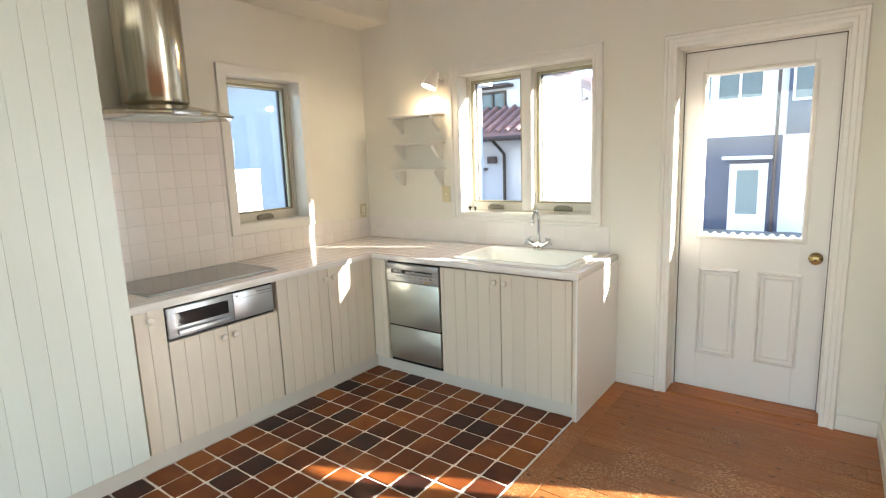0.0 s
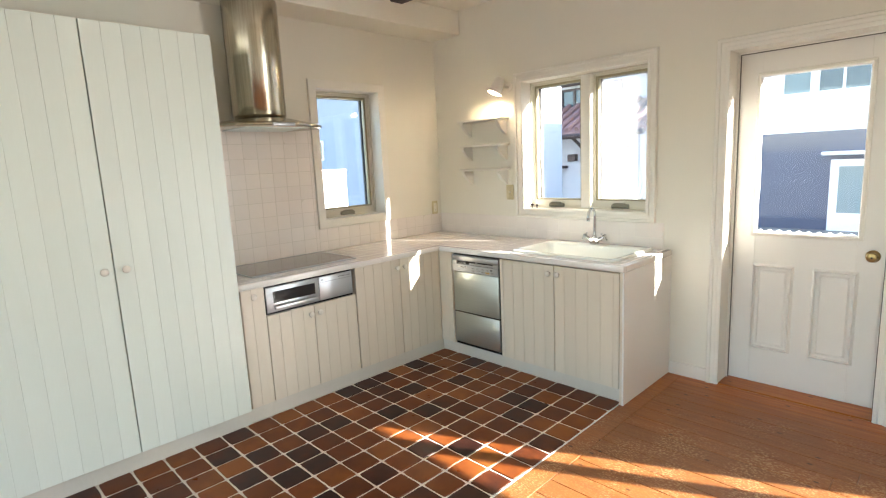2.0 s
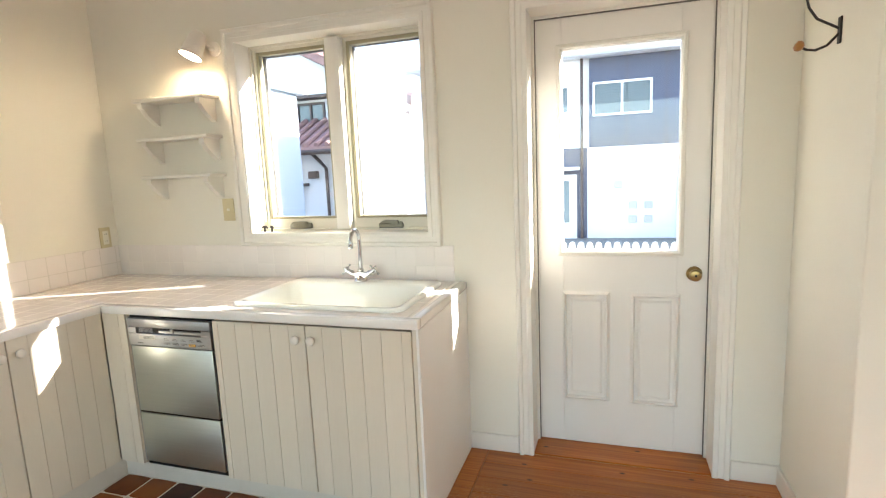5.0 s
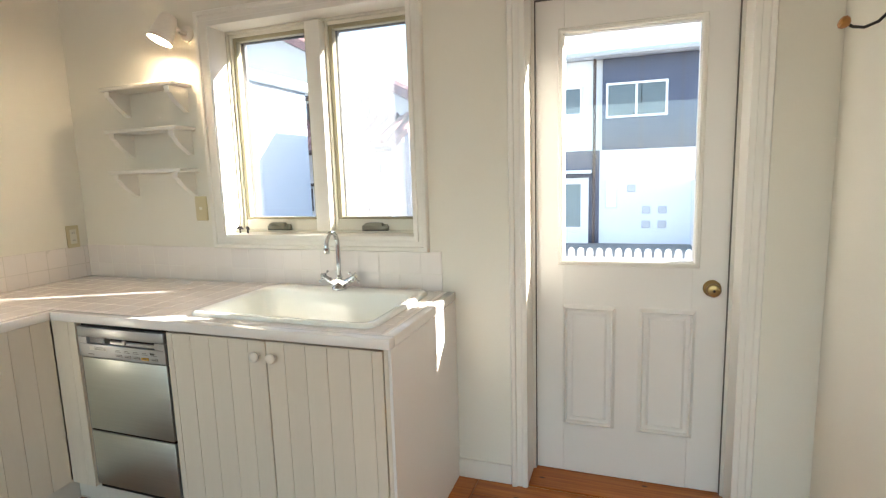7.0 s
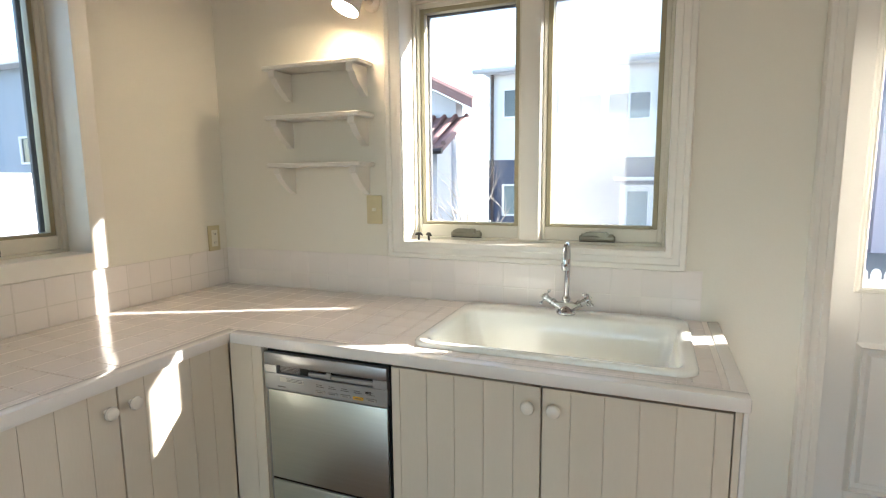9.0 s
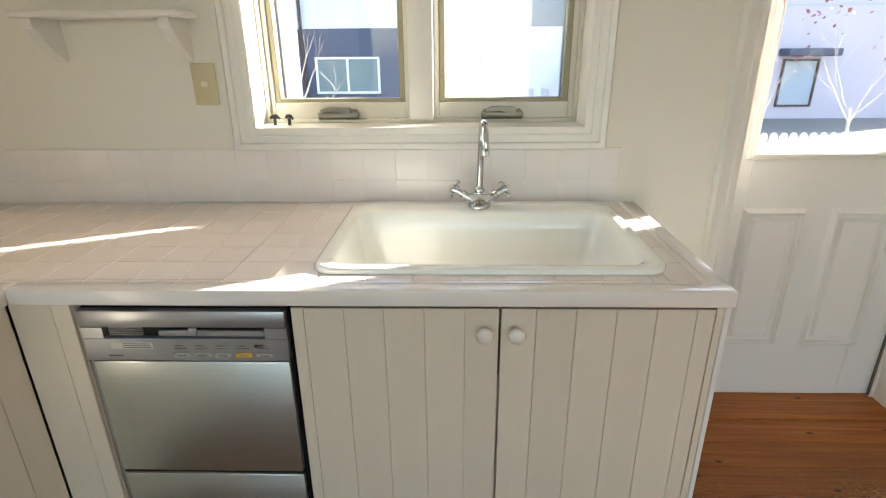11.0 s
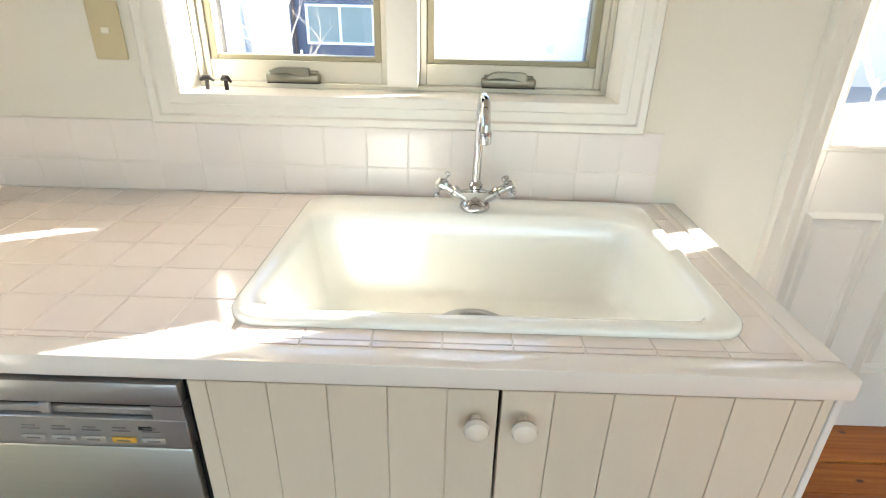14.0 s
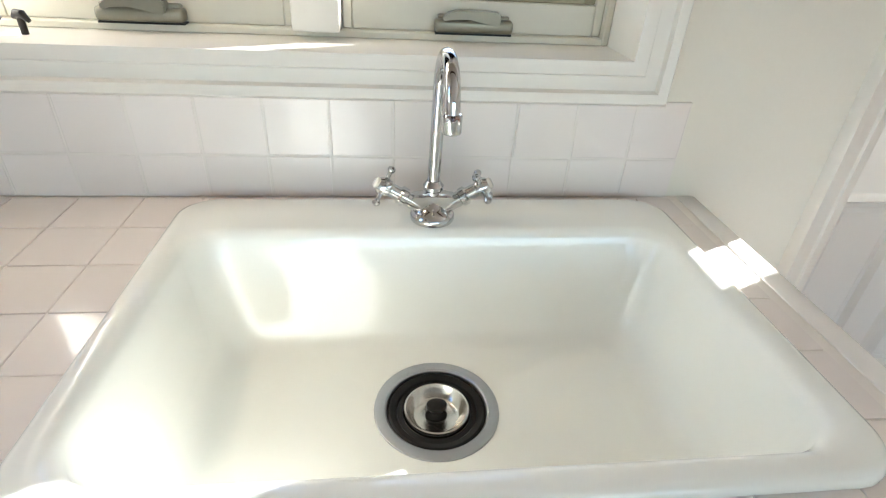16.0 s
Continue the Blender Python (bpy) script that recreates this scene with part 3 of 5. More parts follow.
win1 = window_unit("window_1", north, W1, "white twin casement window over the sink", CAS)
part("mullion", mbox(north, -1.775, -1.70, W1[2] + 0.012, W1[3] - 0.012, -0.222, -0.075, 0.004, 2), TRIM, win1, "white centre post")
# unseen from the room, added to cut the grazing sun to a narrow streak
part("sun_trim_frame", frame_of(north, W1[0] - 0.05, W1[1] + 0.05, W1[2] - 0.05, W1[3] + 0.05, 0.05, -0.255, -0.2195, 0.003), TRIM, win1, "unseen outside frame added to narrow the sun")
sash(north, win1, W1[0] + 0.012, -1.776, W1[2] + 0.012, W1[3] - 0.012, -0.12)
sash(north, win1, -1.699, W1[1] - 0.012, W1[2] + 0.012, W1[3] - 0.012, -0.12, net=True)
win2 = window_unit("window_2", west, W2, "white casement window beside the cooker", CASF)
sash(west, win2, W2[0] + 0.012, W2[1] - 0.012, W2[2] + 0.012, W2[3] - 0.012, -0.12)

patio = thing("window_3", (2.2, YN, F), "white glazed sliding door to the garden", "window", kind="structure")
part("post", box(1.70, 1.88, YN + 0.08, YN + 0.17, F, 1.98, 0.003), TRIM, patio)
for a, b in ((PATIO[0], 1.70), (1.88, 2.30), (2.30, PATIO[1])):
    fr = part("sash", frame_of(north, a + 0.002, b - 0.002, F + 0.01, 1.978, 0.055, -0.15, -0.1, 0.003), TRIM, patio)
    pg = part("pane", mbox(north, a + 0.055, b - 0.055, F + 0.06, 1.925, -0.128, -0.123), GLASS, fr, soft=False)
    pg.visible_shadow = False

# back door
door = thing("door_1", (-0.385, 3.65, F), "closed white half-glazed back door with two panels", "door", kind="structure")
DY = 3.65
L0, L1, GL = -0.752, -0.016, (-0.634, -0.143, 1.008, 1.905)


def dface(u, v, h):
    return Vector((u, DY - h, v))


part("casing", casing(north, D1[0], D1[1], F, D1[3], CAS, closed=False), TRIM, door, "white stepped door casing")
part("door_frame", jambs(north, D1, 0.2, floor=True), TRIM, door)
part("door_stop", boxes((D1[0], D1[0] + 0.012, 3.634, 3.648, F, D1[3]), (D1[1] - 0.012, D1[1], 3.634, 3.648, F, D1[3]), (D1[0] + 0.012, D1[1] - 0.012, 3.634, 3.648, D1[3] - 0.012, D1[3])), TRIM, door)
# added strip: draws the dark gap and closes off sun leaking past the leaf
part("gap_strip", boxes((D1[1] - 0.0165, D1[1] - 0.0122, 3.639, 3.649, F + 0.012, D1[3] - 0.0122), (D1[0] + 0.0122, D1[1] - 0.0165, 3.639, 3.649, D1[3] - 0.0165, D1[3] - 0.0122), (D1[0] + 0.0122, max(D1[0] + 0.0145, L0 + 0.003), 3.639, 3.649, F + 0.012, D1[3] - 0.017)), GAPGREY, door, "grey strip drawn in for the dark gap round the door")
part("threshold", box(D1[0], D1[1], 3.5, 3.72, F - 0.01, F + 0.008, 0.003), PINE, door, "orange pine threshold board")
leaf = part("door_leaf", boxes((L0, GL[0], DY, DY + 0.04, F + 0.012, 2.046, 0.002), (GL[1], L1, DY, DY + 0.04, F + 0.012, 2.046, 0.002),
                               (GL[0], GL[1], DY, DY + 0.04, F + 0.012, GL[2]), (GL[0], GL[1], DY, DY + 0.04, GL[3], 2.046)), DOORP, door)
part("glazing_frame", casing(dface, *GL, [(0.004, -0.02), (0.002, 0.006), (0.006, 0.012), (0.013, 0.013), (0.018, 0.007), (0.022, 0.006), (0.026, 0.0)]), TRIM, leaf, "white moulded glazing frame")
dp = part("pane", box(GL[0] - 0.002, GL[1] + 0.002, DY + 0.016, DY + 0.021, GL[2] - 0.002, GL[3] + 0.002), GLASS, leaf, "clear glass pane", soft=False)
dp.visible_shadow = False
PAN = [(-0.036, 0.003), (-0.031, 0.010), (-0.013, -0.008), (-0.008, -0.008), (-0.006, 0.010), (0.0, 0.018), (0.006, 0.013), (0.009, 0.004), (0.013, 0.0)]
for a, b in ((-0.626, -0.437), (-0.322, -0.137)):
    pb = casing(dface, a, b, 0.29, 0.80, PAN)
    mbox(dface, a + 0.030, b - 0.030, 0.32, 0.77, -0.005, 0.009, bm=pb)
    part("panel", pb, DOORP, leaf)
KM = facing((-0.072, DY, 0.906), (0, -1, 0))
kn = part("door_handle", lathe([(0.0, 0.055), (0.012, 0.056), (0.022, 0.053), (0.0265, 0.045), (0.026, 0.036), (0.018, 0.028), (0.011, 0.024), (0.010, 0.012)], KM), BRASS, leaf, "antique brass door knob")
part("rose", lathe([(0.010, 0.014), (0.020, 0.012), (0.030, 0.008), (0.033, 0.003), (0.033, 0.0)], KM), BRASS, kn)
part("keyhole", lathe([(0.0, 0.0575), (0.005, 0.0572), (0.005, 0.055)], KM, 12), BLACK, kn)
part("latch_plate", boxes((L1 - 0.002, L1 + 0.006, DY - 0.004, DY + 0.001, 0.85, 0.965), (L1 - 0.004, L1 + 0.002, DY - 0.005, DY + 0.001, 0.735, 0.752)), IRON, leaf, "tarnished latch plate")

# ---- kitchen ----
GR = "white boarded kitchen units"


def boards(at, parent, cuts, z0, z1, h, mat):
    """Upright boards with open joints between the cuts."""
    for a, b in zip(cuts, cuts[1:]):
        p, q = at(a + 0.0005, z0, h), at(b - 0.0005, z1, h - 0.009)
        size = [abs(m - n) for m, n in zip(p, q)]
        piece("board", size, (p + q) / 2, mat, parent, 0.0009)


def ffront(u, v, h):
    return Vector((u, FY - h, v))


def fside(u, v, h):
    return Vector((FX + h, u, v))


def ftall(u, v, h):
    return Vector((-2.55 + h, u, v))


def knob(at, u, v, parent):
    o = at(u, v, 0)
    d = at(u, v, 1) - o
    part("knob", lathe([(0.008, 0.0), (0.0075, 0.010), (0.010, 0.013), (0.0165, 0.017), (0.0185, 0.023), (0.016, 0.029), (0.009, 0.0325), (0.0, 0.0335)], facing(o, d), 20), KNOB, parent, "cream round ceramic knob")


def cab_door(at, unit, cuts, z0, z1, ku, kv, mat=None):
    mat = mat or BOARD
    d = part("door", mbox(at, cuts[0] + 0.0015, cuts[-1] - 0.0015, z0, z1, -0.022, -0.0035), mat, unit)
    boards(at, d, [cuts[0] + 0.0012, *cuts[1:-1], cuts[-1] - 0.0012], z0, z1, 0, mat)
    knob(at, ku, kv, d)
    return d


# sink cabinet
sc = thing("base_cabinet", (-1.537, 3.15, F), "cream boarded double-door sink base cabinet", "cabinet", GR)
part("body", box(-1.974, -1.099, FY + 0.026, YN - 0.002, 0.135, 0.66), BOARD, sc)
part("side_panel", box(-1.097, -1.082, FY + 0.003, YN - 0.002, F, 0.843, 0.001), BOARD, sc)
part("end_panel", box(-1.0815, -1.070, FY + 0.001, YN - 0.002, F, 0.843, 0.0015), ENDP, sc, "smooth white end panel")
cab_door(ffront, sc, [-1.973, -1.945, -1.861, -1.778, -1.694, -1.611, -1.538], 0.142, 0.836, -1.569, 0.785)
cab_door(ffront, sc, [-1.536, -1.463, -1.381, -1.299, -1.218, -1.137, -1.099], 0.142, 0.836, -1.503, 0.785)
part("plinth", box(-2.434, -1.0705, FY + 0.045, FY + 0.06, F, 0.135), PLINTH, sc)

# filler beside the dishwasher
fl = thing("filler_panel", (-2.5, 2.87, F), "cream boarded filler panel at the corner", "panel", GR)
part("backing", box(-2.568, -2.436, FY + 0.0105, FY + 0.022, 0.142, 0.842), BOARD, fl)
boards(ffront, fl, [-2.568, -2.478, -2.437], 0.142, 0.842, 0, BOARD)
part("plinth", box(-2.615, -2.4345, FY + 0.045, FY + 0.06, F, 0.135), PLINTH, fl)

# cooking side
c1 = thing("base_cabinet", (-2.88, 1.36, F), "narrow white boarded pull-out base cabinet", "cabinet", GR)
part("body", box(XW + 0.002, FX - 0.024, 1.282, 1.428, 0.135, 0.835), BOARD, c1)
cab_door(fside, c1, [1.289, 1.352, 1.431], 0.142, 0.842, 1.357, 0.80)
part("plinth", box(FX - 0.045, FX - 0.03, 1.2775, 1.430, F, 0.135), PLINTH, c1)
c2 = thing("base_cabinet", (-2.88, 1.74, F), "white boarded base cabinet under the grill oven", "cabinet", GR)
part("body", box(XW + 0.002, FX - 0.024, 1.431, 2.062, 0.135, 0.674), BOARD, c2)
cab_door(fside, c2, [1.433, 1.51, 1.588, 1.666, 1.744], 0.142, 0.668, 1.712, 0.615)
cab_door(fside, c2, [1.7455, 1.824, 1.905, 1.984, 2.062], 0.142, 0.668, 1.777, 0.615)
part("plinth", box(FX - 0.045, FX - 0.03, 1.4305, 2.063, F, 0.135), PLINTH, c2)
c3 = thing("base_cabinet", (-2.88, 2.44, F), "white boarded corner base cabinet", "cabinet", GR)
part("body", box(XW + 0.002, FX - 0.024, 2.066, 2.8555, 0.135, 0.835), BOARD, c3)
cab_door(fside, c3, [2.068, 2.14, 2.218, 2.296, 2.374, 2.452], 0.142, 0.842, 2.418, 0.785)
cab_door(fside, c3, [2.4535, 2.53, 2.608, 2.686, 2.764, 2.8435], 0.142, 0.842, 2.487, 0.785)
part("plinth", box(FX - 0.045, FX - 0.03, 2.0635, FY + 0.0445, F, 0.135), PLINTH, c3)

# tall cupboard
tc_ = thing("tall_cupboard", (-2.87, 0.7, F), "tall white boarded larder cupboard with two doors", "cupboard", GR)
part("body", box(XW + 0.002, -2.574, 0.12, 1.2765, 0.135, 2.20, 0.001), TALLTINT, tc_)
cab_door(ftall, tc_, [0.122, 0.205, 0.288, 0.371, 0.453, 0.536, 0.618, 0.6985], 0.142, 2.205, 0.655, 1.075, TALLTINT)
cab_door(ftall, tc_, [0.7015, 0.784, 0.866, 0.949, 1.031, 1.113, 1.195, 1.2765], 0.142, 2.205, 0.745, 1.075, TALLTINT)
part("plinth", box(-2.61, -2.59, 0.12, 1.277, F, 0.138), PLINTH, tc_)

# worktop: tiled
wt = thing("worktop", (-2.4, 3.1, 0.845), "L-shaped worktop of pinkish white square tiles", "worktop")
SX0, SX1, SY0, SY1 = -1.947, -1.165, 2.918, 3.462
HX0, HX1, HY0, HY1 = SX0 + 0.02, SX1 - 0.02, SY0 + 0.02, SY1 - 0.02
part("slab", boxes((XW, HX0, FY + 0.003, YN, 0.846, CT - 0.0017), (HX1, -1.073, FY + 0.003, YN, 0.846, CT - 0.0017), (HX0, HX1, FY + 0.003, HY0, 0.846, CT - 0.0017), (HX0, HX1, HY1, YN, 0.846, CT - 0.0017),
                   (XW, -2.557, 1.2775, FY + 0.003, 0.846, CT - 0.0017)), GROUTW, wt)
part("edging", box(-2.556, -1.068, 2.834, 2.875, 0.845, CT + 0.0008, 0.004, 2), NOSING, wt, "smooth white front edging")
part("edging", box(-2.598, -2.5565, 1.2785, 2.875, 0.845, CT + 0.0008, 0.004, 2), NOSING, wt)
part("edging", box(-1.105, -1.068, 2.8755, YN - 0.001, 0.845, CT + 0.0008, 0.004, 2), NOSING, wt)


def cut(r, hole):
    """What is left of a rectangle round a hole."""
    x0, x1, y0, y1 = r
    a0, a1, b0, b1 = hole
    if x1 <= a0 or x0 >= a1 or y1 <= b0 or y0 >= b1:
        return [r]
    out = [(x0, a0, y0, y1), (a1, x1, y0, y1), (max(x0, a0), min(x1, a1), y0, b0), (max(x0, a0), min(x1, a1), b1, y1)]
    return [q for q in out if q[1] - q[0] > 0.012 and q[3] - q[2] > 0.012]


def grid(lo, hi, start, step):
    k0 = math.ceil((lo - start) / step - 1e-6)
    g = [lo]
    while start + k0 * step < hi - 1e-6:
        if start + k0 * step - lo > 0.01:
            g.append(start + k0 * step)
        k0 += 1
    return g + [hi]


G = 0.0009
for x0, x1 in zip(*(lambda g: (g, g[1:]))(grid(XW + 0.006, -1.106, -2.02, 0.1))):
    for y0, y1 in zip(*(lambda g: (g, g[1:]))(grid(2.876, YN - 0.006, 2.89, 0.1))):
        if x1 - x0 < 0.02 or y1 - y0 < 0.01:
            continue
        for r in cut((x0, x1, y0, y1), (HX0, HX1, HY0, HY1)):
            piece("tile", (r[1] - r[0] - 2 * G, r[3] - r[2] - 2 * G, 0.006), ((r[0] + r[1]) / 2, (r[2] + r[3]) / 2, CT - 0.003), TILEW, wt, 0.0009, tilt=0.1)
for y0, y1 in zip(*(lambda g: (g, g[1:]))(grid(1.28, 2.8755, 2.79, 0.1))):
    for x0, x1 in zip(*(lambda g: (g, g[1:]))(grid(XW + 0.006, -2.599, -2.72, 0.1))):
        if x1 - x0 < 0.02 or y1 - y0 < 0.02:
            continue
        piece("tile", (x1 - x0 - 2 * G, y1 - y0 - 2 * G, 0.006), ((x0 + x1) / 2, (y0 + y1) / 2, CT - 0.003), TILEW, wt, 0.0009, tilt=0.1)

# splashbacks
sb = thing("splashback_sink", (-2.1, YN, CT), "low splashback of glossy white tiles behind the sink", "splashback", "white wall tiles")
part("grout_bed", box(XW, -1.125, YN - 0.0049, YN, CT, 1.051), GROUTW, sb)
for x0, x1 in zip(*(lambda g: (g, g[1:]))(grid(XW + 0.0065, -1.1255, -1.218, 0.1))):
    for z0, z1 in ((CT + 0.001, 0.952), (0.952, 1.0515)):
        if x1 - x0 > 0.015:
            piece("tile", (x1 - x0 - 2 * G, 0.0055, z1 - z0 - 2 * G), ((x0 + x1) / 2, YN - 0.00275, (z0 + z1) / 2), TILEW, sb, 0.0016, tilt=0.5)
sw = thing("splashback_cooker", (XW, 2.1, CT), "tall splashback of glossy white tiles behind the hob", "splashback", "white wall tiles")
part("grout_bed", boxes((XW, XW + 0.0049, 1.278, 2.198, CT, 1.786), (XW, XW + 0.0049, 2.198, YN - 0.006, CT, 1.049)), GROUTSHADE, sw)
for y0, y1 in zip(*(lambda g: (g, g[1:]))(grid(1.2785, 2.1975, 1.67, 0.1))):
    for z0, z1 in zip(*(lambda g: (g, g[1:]))(grid(CT + 0.001, 1.7865, 0.986, 0.1))):
        if y1 - y0 > 0.012 and z1 - z0 > 0.012:
            piece("tile", (0.0055, y1 - y0 - 2 * G, z1 - z0 - 2 * G), (XW + 0.00275, (y0 + y1) / 2, (z0 + z1) / 2), TILEW, sw, 0.0016, tilt=0.5)
for y0, y1 in zip(*(lambda g: (g, g[1:]))(grid(2.1985, YN - 0.006, 1.67, 0.1))):
    for z0, z1 in ((CT + 0.001, 0.952), (0.952, 1.0495)):
        if y1 - y0 > 0.012:
            piece("tile", (0.0055, y1 - y0 - 2 * G, z1 - z0 - 2 * G), (XW + 0.00275, (y0 + y1) / 2, (z0 + z1) / 2), TILEW, sw, 0.0016, tilt=0.5)


# sink
def rrect(x0, x1, y0, y1, r, z, n=8):
    pts = []
    for cx, cy, a0 in ((x1 - r, y1 - r, 0), (x0 + r, y1 - r, 90), (x0 + r, y0 + r, 180), (x1 - r, y0 + r, 270)):
        for k in range(n + 1):
            a = radians(a0 + 90 * k / n)
            pts.append(Vector((cx + r * math.cos(a), cy + r * math.sin(a), z)))
    out = []
    for i, p in enumerate(pts):
        out.append(p)
        if i % (n + 1) == n:
            q = pts[(i + 1) % len(pts)]
            out += [p.lerp(q, k / 10) for k in range(1, 10)]
    return out


def add_loft(bm, loops, cap0=False, cap1=False):
    rings = [[bm.verts.new(p) for p in lp] for lp in loops]
    n = len(rings[0])
    for a, b in zip(rings, rings[1:]):
        for k in range(n):
            bm.faces.new((a[k], a[(k + 1) % n], b[(k + 1) % n], b[k]))
    if cap0:
        bm.faces.new(rings[0][::-1])
    if cap1:
        bm.faces.new(rings[-1])


DR = Vector((-1.562, 3.186, 0.699))
sink = thing("kitchen_sink", (-1.556, 3.19, 0.69), "cream enamel drop-in kitchen sink in the worktop", "sink")
BX0, BX1, BY0, BY1 = SX0 + 0.038, SX1 - 0.040, SY0 + 0.036, 3.352
loops = [rrect(SX0, SX1, SY0, SY1, 0.055, CT + 0.0005), rrect(SX0, SX1, SY0, SY1, 0.055, CT + 0.007), rrect(SX0 + 0.003, SX1 - 0.003, SY0 + 0.003, SY1 - 0.003, 0.053, CT + 0.012),
         rrect(SX0 + 0.010, SX1 - 0.010, SY0 + 0.010, SY1 - 0.010, 0.047, CT + 0.015), rrect(BX0 - 0.012, BX1 + 0.012, BY0 - 0.012, BY1 + 0.012, 0.05, CT + 0.014), rrect(BX0 - 0.004, BX1 + 0.004, BY0 - 0.004, BY1 + 0.004, 0.05, CT + 0.010),
         rrect(BX0 + 0.002, BX1 - 0.002, BY0 + 0.002, BY1 - 0.002, 0.05, CT), rrect(BX0 + 0.010, BX1 - 0.010, BY0 + 0.006, BY1 - 0.010, 0.05, CT - 0.05), rrect(BX0 + 0.026, BX1 - 0.026, BY0 + 0.016, BY1 - 0.026, 0.055, CT - 0.125),
         rrect(BX0 + 0.036, BX1 - 0.036, BY0 + 0.026, BY1 - 0.036, 0.055, CT - 0.150), rrect(BX0 + 0.054, BX1 - 0.054, BY0 + 0.044, BY1 - 0.046, 0.055, CT - 0.166), rrect(BX0 + 0.085, BX1 - 0.085, BY0 + 0.064, BY1 - 0.060, 0.05, CT - 0.171)]
last = loops[-1]
loops.append([DR + (Vector((p.x, p.y, DR.z)) - DR).normalized() * 0.088 + Vector((0, 0, 0.0)) for p in last])
sbm = bmesh.new()
add_loft(sbm, loops)
part("basin", sbm, ENAMEL, sink)
DM = Matrix.Translation(DR)
part("drain_flange", lathe([(0.089, -0.002), (0.088, 0.0025), (0.084, 0.004), (0.074, 0.0035), (0.0715, 0.001), (0.071, -0.02)], DM, 40), SILVER, sink, "brushed steel drain flange")
rub = part("drain_gasket", lathe([(0.0705, -0.012), (0.070, -0.003), (0.066, -0.001), (0.058, -0.003), (0.056, -0.006), (0.049, -0.004), (0.047, -0.010)], DM, 40), BLACK, sink, "black rubber drain ring")
part("strainer_cup", lathe([(0.0475, -0.006), (0.046, 0.001), (0.0435, 0.0015), (0.040, -0.004), (0.033, -0.014), (0.030, -0.016), (0.012, -0.0165), (0.0, -0.0165)], DM, 40), SATIN, rub, "polished steel strainer cup")
kb = bmesh.new()
add_lathe(kb, [(0.0, 0.010), (0.009, 0.0095), (0.0145, 0.006), (0.015, 0.001), (0.010, -0.004), (0.009, -0.008), (0.015, -0.012), (0.016, -0.0155)], DM @ pose(0, 0.003, 0), 20)
bmesh.ops.scale(kb, vec=(1.0, 0.72, 1.0), space=Matrix.Translation(-DR), verts=kb.verts)
part("stopper_knob", kb, BLACK, rub, "black stopper knob")

# tap
TB = Vector((-1.56, 3.39, CT + 0.0145))
tap = thing("mixer_tap", TB, "chrome two-handle swan-neck mixer tap on the sink", "tap")
part("body", lathe([(0.033, 0.0), (0.0345, 0.003), (0.034, 0.009), (0.030, 0.015), (0.022, 0.021), (0.0135, 0.030), (0.0115, 0.040), (0.0115, 0.047), (0.0150, 0.050), (0.0155, 0.056), (0.0125, 0.060), (0.010, 0.064)], Matrix.Translation(TB), 28), CHROME, tap)
shb = bmesh.new()
fan = [(0.0, 0.002), (0.014, 0.006), (0.034, 0.022), (0.044, 0.036), (0.030, 0.040), (0.013, 0.046)]
fan = fan + [(-x, z) for x, z in reversed(fan[1:])]
va, vb = [shb.verts.new(TB + Vector((x, -0.013, z))) for x, z in fan], [shb.verts.new(TB + Vector((x, 0.011, z))) for x, z in fan]
shb.faces.new(va), shb.faces.new(vb[::-1])
for k in range(len(fan)):
    shb.faces.new((va[k], vb[k], vb[(k + 1) % len(fan)], va[(k + 1) % len(fan)]))
bmesh.ops.bevel(shb, geom=shb.edges[:], offset=0.0045, segments=3, affect="EDGES")
part("valve_housing", shb, CHROME, tap)
sp = [TB + Vector((0, 0, 0.06))]
sp += [TB + Vector((0.001 * k, -0.001 * k, 0.06 + 0.044 * k)) for k in (1, 2, 3)]
for k in range(1, 13):
    a = math.pi * k / 12 * 1.02
    sp.append(TB + Vector((0.003, -0.003, 0.194)) + Vector((0.006 * (1 - math.cos(a)) / 2, -0.050 * (1 - math.cos(a)), 0.058 * math.sin(a))))
sp.append(sp[-1] + Vector((0.0, -0.0005, -0.004)))
spout = part("spout", tube(sp, 0.0095, 14), CHROME, tap)
part("aerator", tube([sp[-1] + Vector((0, 0, 0.010)), sp[-1] + Vector((0, 0, 0.008)), sp[-1] + Vector((0, 0, -0.012)), sp[-1] + Vector((0, 0, -0.014))], [0.0105, 0.0125, 0.0125, 0.011], 16), CHROME, spout)
for s in (-1, 1):
    d = Vector((s * 0.80, -0.06, 0.50)).normalized()
    o = TB + Vector((s * 0.016, -0.001, 0.020))
    am = facing(o, d)
    arm = part("valve", lathe([(0.012, 0.0), (0.012, 0.030), (0.0145, 0.032), (0.0145, 0.040), (0.011, 0.043), (0.0105, 0.058), (0.013, 0.060), (0.0135, 0.072), (0.010, 0.078), (0.0, 0.079)], am, 20), CHROME, tap)
    hb = bmesh.new()
    for k in range(4):
        e = am.to_3x3() @ Vector((math.cos(math.pi * k / 2 + 0.5), math.sin(math.pi * k / 2 + 0.5), 0))
        c = o + d * 0.068
        add_tube(hb, [c + e * 0.010, c + e * 0.014, c + e * 0.022, c + e * 0.0235, c + e * 0.027, c + e * 0.0305, c + e * 0.0325], [0.0045, 0.0032, 0.0035, 0.0052, 0.0066, 0.0052, 0.001], 10)
    part("cross_handle", hb, CHROME, arm)
    part("index_cap", lathe([(0.0085, 0.0775), (0.0085, 0.0815), (0.006, 0.0832), (0.0, 0.0835)], am, 16), KNOB, arm, "cream ceramic index cap")

